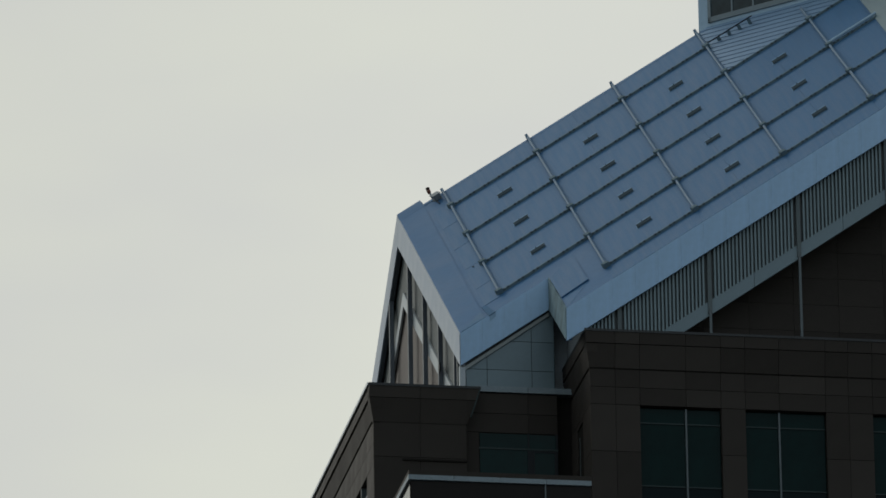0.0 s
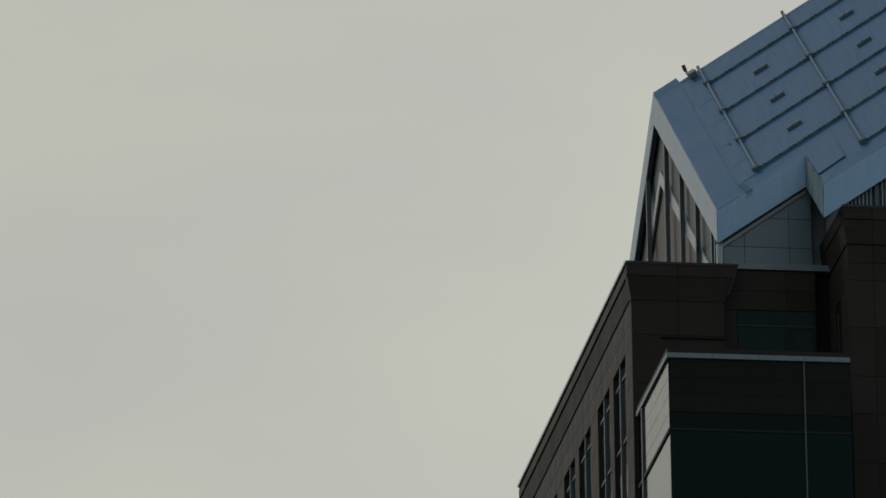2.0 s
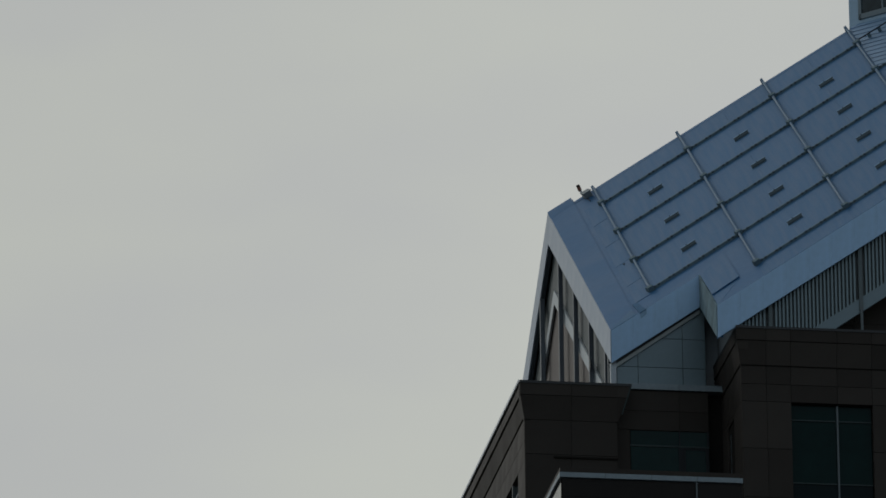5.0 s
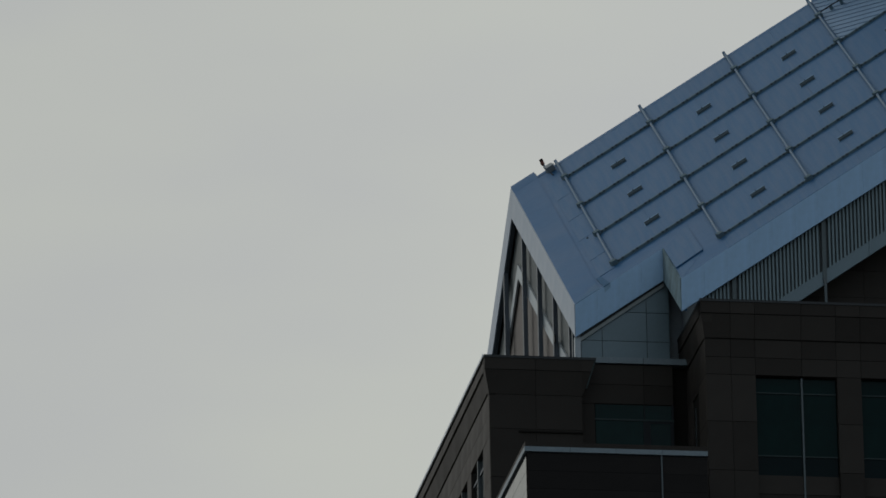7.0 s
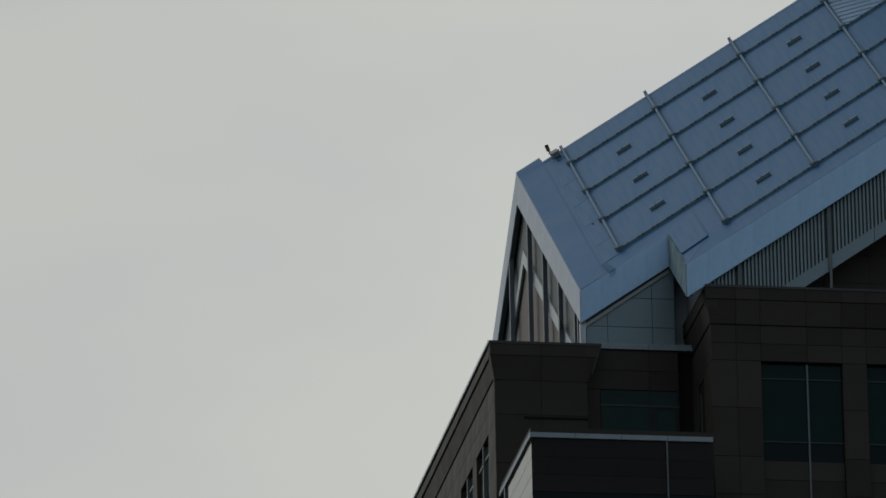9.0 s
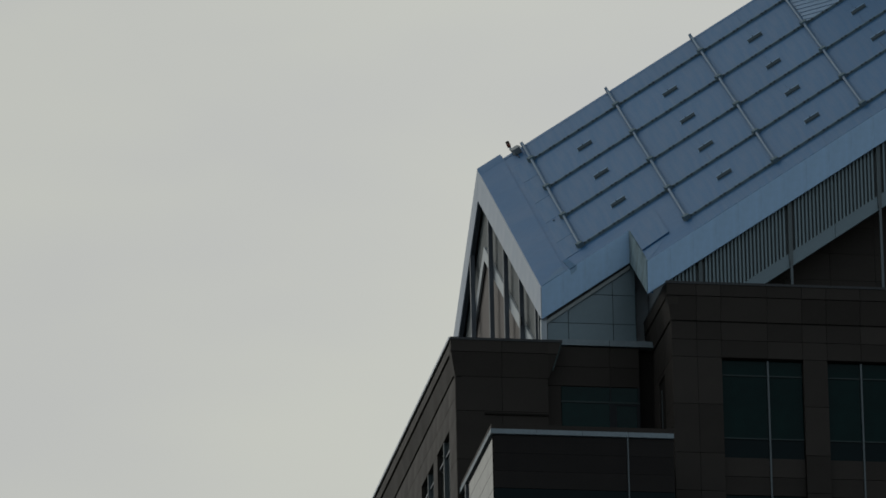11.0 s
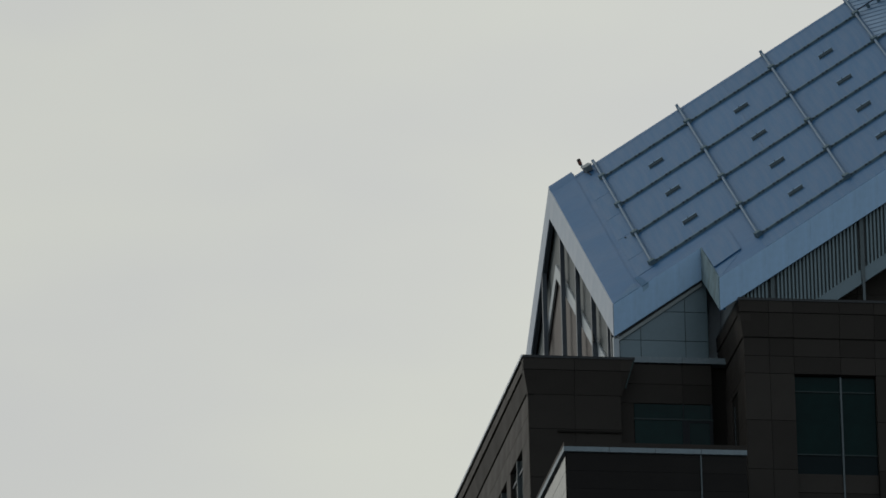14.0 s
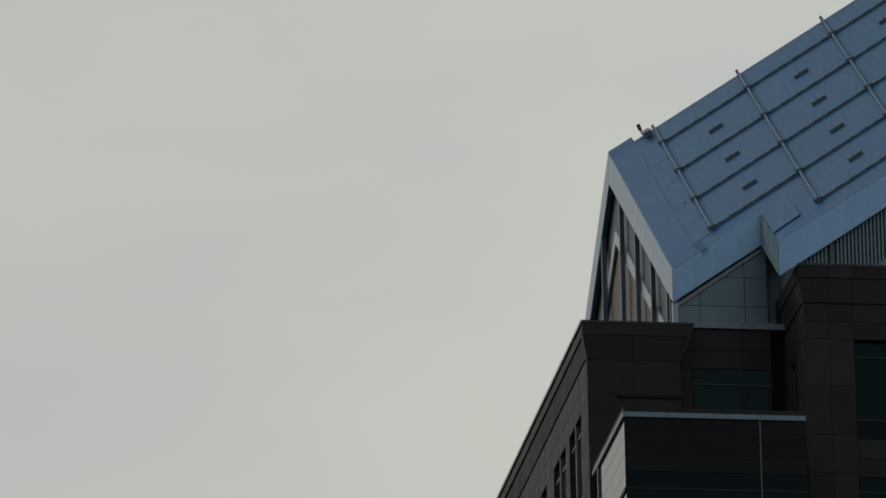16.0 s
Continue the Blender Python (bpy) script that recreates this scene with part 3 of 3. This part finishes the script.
# level boards on the roof below the lantern, each lapped over the next lower one
low_y, high_y, left_x = ROWS_Y[1] + 0.04, W - 0.2, COLS_X[3] + 0.07
for k in range(13):
    c = COLS_X[3] + ROWS_Y[1] + 0.30 + k * 0.33
    if c > LX + LY - 0.03:
        break
    outline = []
    for edge, lift in ((c - 0.162, 0.020), (c + 0.162, 0.006)):
        start, end = max(left_x, edge - high_y), edge - low_y
        ends = [on_roof(start, edge - start, lift), on_roof(max(end, start + 0.02), edge - max(end, start + 0.02), lift)]
        outline += ends if not outline else ends[::-1]
    part("roof_board", prism(outline, tuple(UP * -0.012)), BOARD, roof)

# ---- stone walls ----
GAP, SIDE_GAP = 0.007, 0.005     # level and upright joints


def panel_front(x0, x1, y, z0, z1, parent, mat=STONE, thick=0.04, gap=GAP):
    part("stone_panel", box(x0 + SIDE_GAP, x1 - SIDE_GAP, y, y + thick, z0 + gap, z1 - gap), mat, parent)


def panel_side(x, y0, y1, z0, z1, parent, mat=STONE, thick=0.04):
    part("stone_panel", box(x, x + thick, y0 + SIDE_GAP, y1 - SIDE_GAP, z0 + GAP, z1 - GAP), mat, parent)


def window_front(x0, x1, mull, y, heads, parent):
    """A strip of windows: glass, transoms, one mullion and stone spandrels, storey by storey."""
    w = part("window", box(x0, x1, y + 0.16, y + 0.20, heads[-1] - 3.87, heads[0]), JOINT, parent, "dark green glazed window strip with pale mullion")
    for zh in heads:
        for a, b in ((x0, mull - 0.02), (mull + 0.02, x1)):
            part("pane", box(a, b, y + 0.12, y + 0.15, zh - 0.42, zh), GLASS, w)
            part("pane", box(a, b, y + 0.12, y + 0.15, zh - 2.22, zh - 0.44), GLASS, w)
            part("pane", box(a, b, y + 0.12, y + 0.15, zh - 2.79, zh - 2.24), SPANDREL, w)
            part("spandrel", box(a, b, y + 0.08, y + 0.15, zh - 3.33, zh - 2.80), STONE, w)
            part("spandrel", box(a, b, y + 0.08, y + 0.15, zh - 3.86, zh - 3.345), STONE, w)
        part("transom", box(x0, x1, y + 0.09, y + 0.13, zh - 0.45, zh - 0.415), TEAL_FRAME, w)
        part("transom", box(x0, x1, y + 0.09, y + 0.13, zh - 2.255, zh - 2.22), TEAL_FRAME, w)
    part("mullion", box(mull - 0.023, mull + 0.023, y + 0.05, y + 0.13, heads[-1] - 3.8, heads[0]), MULLION, w)
    return w


# front block
FX, FY = 3.09, -2.83
FXR = 24.0
front = part("front_wall", box(FX + 0.03, FXR, FY + 0.21, 3.0, -ZB, -0.9), JOINT, tower, "brown granite front wall of square panels")
cols = [FX, 3.79, 4.47, 5.76, 6.73, 7.41, 8.36, 9.66, 10.30, 10.98, 12.27, 13.25, 13.93, 14.88, 16.18, 16.8]
piers = [(FX, 3.79), (3.79, 4.47), (6.73, 7.41), (9.66, 10.30), (10.30, 10.98), (13.25, 13.93), (16.18, 16.8)]
levels = [-1.82, -2.33, -2.83]
for a, b in zip(cols, cols[1:]):
    for z1, z0 in zip(levels, levels[1:]):
        panel_front(a, b, FY, z0, z1, front, thick=0.22)
low_levels = [-2.83, -4.18, -5.58, -6.66, -8.05, -9.45, -10.53, -11.9, -13.3, -14.4]
for a, b in piers:
    for z1, z0 in zip(low_levels, low_levels[1:]):
        panel_front(a, b, FY, z0, z1, front, thick=0.22)
HEADS = [-2.86, -6.73, -10.6]
for x0, x1, mull in ((4.47, 6.73, 5.76), (7.41, 9.66, 8.36), (10.98, 13.25, 12.27), (13.93, 16.18, 14.88)):
    window_front(x0 + 0.01, x1 - 0.01, mull, FY + 0.04, HEADS, tower)
# its left return wall
RTOP = -2.98
for z1, z0 in zip([-1.82] + low_levels[:4], low_levels[:5]):
    panel_side(FX, FY + 0.045, -1.65, z0, z1, front, thick=0.05)
    panel_side(FX, -0.75, 0.4, z0, z1, front, thick=0.05)
panel_side(FX, -1.65, -0.75, -2.83, -1.82, front, thick=0.05)
panel_side(FX, -1.65, -0.75, RTOP, -2.83, front, thick=0.05)
rw = part("window", box(FX + 0.2, FX + 0.24, -1.65, -0.75, -6.2, RTOP), GLASS, tower, "narrow glazed opening in the return wall")
part("window_frame", box(FX + 0.02, FX + 0.2, -1.07, -0.98, -6.2, RTOP - 0.25), MULLION, rw, "grey window post")


def cornice_run(p0, p1, out, z, jts, name="cornice", flare=0.12, start=0.0, cap=None, cap_high=0.07, groove=0.02, under=0.0, top_groove=None):
    """Three courses along one wall. p0, p1: wall line in plan; out: outward unit; z: top. jts: joints along the run, in metres from p0."""
    p0, p1, out = Vector((*p0, 0)), Vector((*p1, 0)), Vector((*out, 0))
    along = (p1 - p0).normalized()
    length = (p1 - p0).length
    c = part(name, bar(tuple(p0 + Vector((0, 0, z - 1.12)) - out * 0.10), tuple(p1 + Vector((0, 0, z - 1.12)) - out * 0.10), 0.16, 1.06, (0, 0, 1)), JOINT, tower, "flared brown granite cornice")
    f = flare
    tg = groove if top_groove is None else top_groove
    cap = cap or COPING
    cuts = [-f + start if k == 0 else (length if k == len(jts) + 1 else jts[k - 1]) for k in range(len(jts) + 2)]
    for a, b in zip(cuts, cuts[1:]):
        s0, s1 = a + (0 if a < 0 else 0.005), b - (0.005 if b < length else 0)

        def q(s, o, dz):
            v = p0 + along * s + out * o + Vector((0, 0, z + dz))
            return (v.x, v.y, v.z)
        part("stone_panel", prism([q(s0, f, -0.07 - under), q(s0, f, -0.40), q(s0, -0.2, -0.40), q(s0, -0.2, -0.07 - under)], tuple(along * (s1 - s0))), STONE, c)
        in0 = s0 + (f if a < 0 else 0)
        lo = [q(in0, 0.015, -1.12 + groove), q(in0, -0.2, -1.12 + groove)]
        hi = [q(s0, f - 0.012, -0.40 - tg), q(s0, -0.2, -0.40 - tg)]
        lo2 = [q(s1, 0.015, -1.12 + groove), q(s1, -0.2, -1.12 + groove)]
        hi2 = [q(s1, f - 0.012, -0.40 - tg), q(s1, -0.2, -0.40 - tg)]
        bm = bmesh.new()
        verts_faces(bm, lo + hi + lo2 + hi2, [(0, 1, 3, 2), (4, 6, 7, 5), (0, 2, 6, 4), (1, 5, 7, 3), (0, 4, 5, 1), (2, 3, 7, 6)])
        part("stone_panel", bm, STONE, c)
    cap0, cap1 = p0 - along * (f + 0.02 - start) + Vector((0, 0, z)), p1 + Vector((0, 0, z))
    part("coping", bar(tuple(cap0 + out * (f / 2 - 0.05 - start)), tuple(cap1 + out * (f / 2 - 0.05 - start)), f + 0.14, cap_high + start, (0, 0, 1), -0.07), cap, c, "thin metal coping")
    return c


cornice_run((FX, FY), (FXR, FY), (0, -1), -0.70, [c - FX for c in cols[1:]], groove=0.035, top_groove=0.020)
cornice_run((FX, FY), (FX, 0.61), (-1, 0), -0.70, [0.9, 1.9, 2.9], start=0.006, groove=0.06)

# recessed wall with its own coping
DY = -0.15
recess = part("recess_wall", box(0.0, 2.67, DY + 0.04, 2.6, -ZB, -1.70), JOINT, tower, "dark brown recessed granite wall above the terrace")
part("slot_wall", box(2.672, FX + 0.1, DY + 0.26, 2.6, -ZB, -1.70), JOINT, recess)
for a, b in ((0.0, 1.84), (1.84, 2.66)):
    for z1, z0 in ((-1.74, -2.32), (-2.32, -2.88)):
        panel_front(a, b, DY, z0, z1, recess)
for z1, z0 in ((-2.88, -4.2), (-4.2, -6.2)):
    panel_front(0.0, 0.45, DY, z0, z1, recess)
for a, b in ((0.36, 1.84), (1.84, FX + 0.02)):
    part("coping", box(a + 0.006, b - 0.006, DY - 0.06, DY + 0.35, -1.71, -1.54), CAP, recess, "pale metal coping")
tw = part("window", box(0.45, 2.66, DY + 0.03, DY + 0.07, -6.2, -2.88), JOINT, tower, "dark green terrace window and door")
for a, b, z0, z1 in ((0.47, 1.82, -3.31, -2.90), (1.85, 2.60, -3.31, -2.90), (0.47, 1.80, -6.2, -3.36), (2.00, 2.56, -6.2, -3.42)):
    part("pane", box(a, b, DY + 0.012, DY + 0.03, z0, z1), TERRACE_GLASS, tw)
part("transom", box(0.45, 2.66, DY - 0.012, DY + 0.03, -3.36, -3.31), TEAL_FRAME, tw)
part("mullion", box(1.80, 1.93, DY - 0.008, DY + 0.03, -6.2, -3.362), DARK, tw)
part("mullion", box(1.82, 1.85, DY - 0.008, DY + 0.03, -3.308, -2.88), DARK, tw)
part("mullion", box(2.60, 2.66, DY - 0.008, DY + 0.03, -3.308, -2.88), DARK, tw)
part("door_frame", box(1.932, 2.655, DY, DY + 0.03, -3.42, -3.362), DARK, tw)
part("door_frame", box(1.932, 2.00, DY, DY + 0.03, -6.2, -3.422), DARK, tw)
part("door_frame", box(2.56, 2.655, DY, DY + 0.03, -6.2, -3.422), DARK, tw)

# left block: front face and long side face
BX, BY, BR, BEND = -2.55, -0.50, 0.04, 20.45
left = part("side_wall", box(BX + 0.30, BR - 0.03, BY + 0.03, BEND, -ZB, -1.9), JOINT, tower, "brown granite side wall with deep windows")
for a, b in ((BX, -1.25), (-1.25, BR)):
    for z1, z0 in ((-2.80, -3.80), (-3.80, -5.2), (-5.2, -6.6), (-6.6, -8.0)):
        panel_front(a, b, BY, z0, z1, left)
# thin dark bar that draws the dark line across the wall above the bay
part("shadow_ledge", box(-1.75, BR, BY - 0.05, BY - 0.002, -3.90, -3.85), JOINT, left)
wins = [(0.73, 2.91), (3.61, 5.81), (7.16, 9.40), (10.15, 12.26), (13.64, 15.80), (16.55, 18.75)]
edges = [BY + 0.045] + [e for w_ in wins for e in w_] + [BEND]
z_rows = [-2.80, -3.40, -4.00]
stops = sorted(edges + [1.8, 4.7, 8.3, 11.2, 14.7, 17.6])
for a, b in zip(stops, stops[1:]):
    for z1, z0 in zip(z_rows, z_rows[1:]):
        panel_side(BX, a, b, z0, z1, left, thick=0.30)
for k in range(0, len(edges), 2):
    a, b = edges[k], edges[k + 1]
    for z1, z0 in ((-4.0, -5.2), (-5.2, -6.6), (-6.6, -8.0), (-8.0, -9.4), (-9.4, -10.8), (-10.8, -12.2), (-12.2, -13.6), (-13.6, -15)):
        panel_side(BX, a, b, z0, z1, left, thick=0.30)
for a, b in wins:
    w_ = part("window", box(BX + 0.09, BX + 0.24, a, b, -15, -4.0), SKYLIT_GLASS, tower, "deep set dark window in the side wall")
    part("mullion", box(BX + 0.01, BX + 0.089, (a + b) / 2 - 0.04, (a + b) / 2 + 0.04, -15, -4.0), MULLION, w_)
    for zt in (-4.44, -6.26, -8.3, -10.1, -12.2):
        part("transom", box(BX + 0.06, BX + 0.089, a, b, zt - 0.03, zt + 0.03), POST, w_)
    for zs in (-6.95, -10.8):
        part("spandrel", box(BX + 0.084, BX + 0.0895, a, b, zs - 1.0, zs), SPANDREL, w_)
cornice_run((BX, BY), (BR, BY), (0, -1), -1.72, [1.30], groove=0.035, top_groove=0.012)
cornice_run((BX, BY), (BX, BEND), (-1, 0), -1.72, [2.3 * k for k in range(1, 9)], start=0.006, groove=0.11, under=0.06)
# white strip colours in the sky's reflection along the side coping
part("coping_edge", box(BX - 0.165, BX - 0.143, BY - 0.05, BEND, -1.765, -1.685), COPING_GLEAM, tower, "thin white strip for the sky's gleam on the coping edge")
# right end of the left block's cornice, flared out over the recess: top course, flared course, coping and a strip for
# its lit edge
def cornice_end(top, low, wide_top, wide_low, out_top, out_low):
    bm = bmesh.new()
    verts_faces(bm, [(BR + 0.001, BY - out_top, top), (BR + wide_top, BY - out_top, top), (BR + wide_top, BY + 0.4, top), (BR + 0.001, BY + 0.4, top),
                     (BR + 0.001, BY - out_low, low), (BR + wide_low, BY - out_low, low), (BR + wide_low, BY + 0.4, low), (BR + 0.001, BY + 0.4, low)],
                [(0, 1, 2, 3), (4, 5, 6, 7), (0, 1, 5, 4), (1, 2, 6, 5), (2, 3, 7, 6), (3, 0, 4, 7)])
    return part("cornice_end", bm, STONE, tower)


cornice_end(-1.79, -2.12, 0.38, 0.27, 0.12, 0.12)
cornice_end(-2.132, -2.805, 0.26, 0.02, 0.108, 0.015)
# bar colours in the light on the slanted stone edge
part("edge_strip", bar((BR + 0.375, BY - 0.10, -1.80), (BR + 0.12, BY - 0.06, -2.60), 0.035, 0.035, (0, -1, 0)), TEAL_FRAME, tower, "thin grey strip for the cornice's lit edge")
part("coping", box(BR + 0.001, BR + 0.40, BY - 0.14, BY + 0.4, -1.79, -1.72), COPING, tower)

# ---- glazed bay on the corner ----
CX, CY, CR = -2.43, -5.80, 2.50
bay = part("bay", box(CX + 0.05, CR, CY + 0.06, BY, -ZB, -6.1), JOINT, tower, "projecting corner bay of dark glass and granite")
part("coping", box(CX - 0.04, CR, CY - 0.05, BY - 0.002, -6.06, -5.93), STONE, bay, "brown stone cap")
for a, b in ((CX - 0.06, -1.25), (-1.25, 0.0), (0.0, 1.25), (1.25, CR)):
    part("coping", box(a + 0.005, b - 0.005, CY - 0.07, CY + 0.3, -6.20, -6.065), CAP, bay, "pale metal coping")
part("coping", box(CX - 0.06, CX + 0.25, CY + 0.305, BY - 0.01, -6.20, -6.065), CAP, bay, "pale metal coping")
for a, b in ((CX + 0.02, 1.22), (1.26, CR)):
    for z1, z0 in ((-6.22, -6.72), (-6.72, -7.22), (-7.22, -7.70)):
        panel_front(a, b, CY, z0, z1, bay, POLISHED, 0.06, 0.003)
    part("pane", box(a, b, CY + 0.005, CY + 0.05, -8.16, -7.71), SPANDREL, bay)
    part("pane", box(a, b, CY + 0.005, CY + 0.05, -10.4, -8.22), GLASS, bay)
    part("pane", box(a, b, CY + 0.005, CY + 0.05, -12.6, -10.45), GLASS, bay)
part("transom", box(CX, CR, CY - 0.02, CY + 0.02, -8.22, -8.16), DARK, bay)
part("mullion", box(1.222, 1.258, CY - 0.04, CY + 0.02, -12.6, -6.2), MULLION, bay)
y_end = -1.45
for z1, z0 in ((-6.22, -6.72), (-6.72, -7.22), (-7.22, -7.72), (-7.72, -8.16)):
    for a, b in ((CY + 0.065, -3.55), (-3.55, y_end)):
        panel_side(CX, a, b, z0, z1, bay, POLISHED, 0.06)
part("pane", box(CX + 0.01, CX + 0.05, CY + 0.06, y_end, -10.4, -8.26), SKYLIT_GLASS, bay)
part("pane", box(CX + 0.01, CX + 0.05, CY + 0.06, y_end, -12.6, -10.45), SKYLIT_GLASS, bay)
part("transom", box(CX - 0.03, CX + 0.02, CY + 0.02, BY - 0.05, -8.25, -8.16), DARK, bay)
part("mullion", box(CX - 0.05, CX + 0.04, y_end, y_end + 0.12, -12.6, -6.2), POST, bay)
part("pane", box(CX + 0.01, CX + 0.05, y_end + 0.12, BY - 0.02, -12.6, -6.22), SPANDREL, bay)

# ---- plain walls that close the tower ----
part("core_wall", box(FX + 0.4, 2 * XC - 0.4, 3.0, 2 * W - 0.4, -ZB, -0.3), STONE, tower)
part("back_gable_wall", prism([(0.3, 2 * W - 0.3, -1.9), (2 * XC - 0.3, 2 * W - 0.3, -1.9), (2 * XC - 0.3, 2 * W - 0.3, 0), (XC, 2 * W - 0.3, S * XC - 0.3), (0.3, 2 * W - 0.3, 0)], (0, -0.3, 0)), STONE, tower)
part("far_gable_wall", prism([(2 * XC - 0.3, 0.3, -1.9), (2 * XC - 0.3, 2 * W - 0.3, -1.9), (2 * XC - 0.3, 2 * W - 0.3, 0), (2 * XC - 0.3, W, S * W - 0.3), (2 * XC - 0.3, 0.3, 0)], (-0.3, 0, 0)), STONE, tower)
part("gable_wall", prism([(XC, EAVE + 0.5, -1.6), (2 * XC - EAVE - 0.4, EAVE + 0.5, -1.6), (2 * XC - EAVE - 0.4, EAVE + 0.5, 0), (XC, EAVE + 0.5, S * (XC + EAVE) - 0.3)], (0, 0.3, 0)), STONE, tower)
part("lower_wall", box(FX, FXR, FY - 0.005, 3.0, -ZB, -14.41), STONE, tower)
part("lower_wall", box(BX, BR - 0.02, BY, BEND, -ZB, -15.01), STONE, tower)
part("lower_wall", box(CX, CR, CY, BY - 0.01, -ZB, -12.61), STONE, tower)
part("upper_wall", box(16.8, FXR, FY, FY + 0.22, -14.4, -1.82), STONE, tower)
part("parapet", box(FX + 0.2, FXR, FY + 0.25, FY + 0.45, -1.7, -0.75), STONE, tower)
part("bolt", bar(on_roof(1.04, 3.76), on_roof(1.08, 3.76), 0.045, 0.035, UP), GRILLE, roof)
part("hook", box(-0.04, 0.0, 3.28, 3.40, 0.06, 0.28), DARK, tower)
part("hook_arm", box(-0.02, 0.03, 3.40, 3.56, 0.15, 0.19), DARK, tower)

# ---- things on the roof ----
hatch = thing("roof_hatch", on_roof(1.09, WC - 0.26), "small grey metal box on the roof ridge", "roof box")
part("body", bar(on_roof(1.00, WC - 0.26), on_roof(1.19, WC - 0.26), 0.22, 0.17, UP), STEEL_GREY, hatch, bevel=0.02)
part("lid", bar(on_roof(0.985, WC - 0.26), on_roof(1.205, WC - 0.26), 0.25, 0.025, UP, 0.17), STEEL_GREY, hatch)
part("cable", tube(on_roof(1.06, WC - 0.38, 0.02), on_roof(1.09, WC - 0.66, 0.02), 0.016, 6), DARK, hatch, "short dark cable")
bx, by_, bz = 0.93, W - 0.1, 7.66
beacon = thing("warning_light", (bx, by_, bz), "small red-brown aviation warning light on a thin bracket at the ridge", "beacon")
part("stalk", tube((bx + 0.13, by_, bz - 0.06), (bx + 0.065, by_, bz + 0.10), 0.018), DARK, beacon)
part("socket", tube((bx + 0.07, by_, bz + 0.09), (bx + 0.015, by_, bz + 0.215), 0.034), PALE, beacon, "pale metal socket")
bm = bmesh.new()
prof = [(0.0, 0.0), (0.035, 0.01), (0.056, 0.05), (0.060, 0.11), (0.045, 0.16), (0.0, 0.18)]
tilt = Matrix.Rotation(radians(-22), 4, "Y")
rings = [[bm.verts.new(Vector((bx + 0.01, by_, bz + 0.19 + ZB)) + tilt @ Vector((r * math.cos(k * math.tau / 12), r * math.sin(k * math.tau / 12), h))) for k in range(12)] for r, h in prof[1:-1]]
tip0 = bm.verts.new(Vector((bx + 0.01, by_, bz + 0.19 + ZB)))
tip1 = bm.verts.new(Vector((bx + 0.01, by_, bz + 0.19 + ZB)) + tilt @ Vector((0, 0, 0.18)))
for r0, r1 in zip(rings, rings[1:]):
    for k in range(12):
        bm.faces.new((r0[k], r0[(k + 1) % 12], r1[(k + 1) % 12], r1[k]))
for k in range(12):
    bm.faces.new((tip0, rings[0][(k + 1) % 12], rings[0][k]))
    bm.faces.new((tip1, rings[-1][k], rings[-1][(k + 1) % 12]))
part("lens", bm, LENS, beacon, "red-brown lens")
cap0 = Vector((bx + 0.01, by_, bz + 0.19)) + tilt @ Vector((0, 0, 0.13))
part("cap", tube(tuple(cap0), tuple(cap0 + tilt @ Vector((0, 0, 0.085))), 0.058), TIP, beacon, "dark cap", bevel=0.015)
climb = thing("safety_rail", on_roof(9.2, 8.8), "dark steel climbing rail on the roof below the lantern", "rail")
part("top_bar", tube(on_roof(9.00, 8.70, 0.12), on_roof(10.37, 8.42, 0.22), 0.02), DARK, climb)
for k in range(4):
    x = 9.32 + k * 0.3
    y = 8.70 - 0.21 * (x - 9.00)
    part("foot", bar(on_roof(x, y), on_roof(x + 0.07, y), 0.06, 0.14 + 0.02 * k, UP), RAIL, climb)
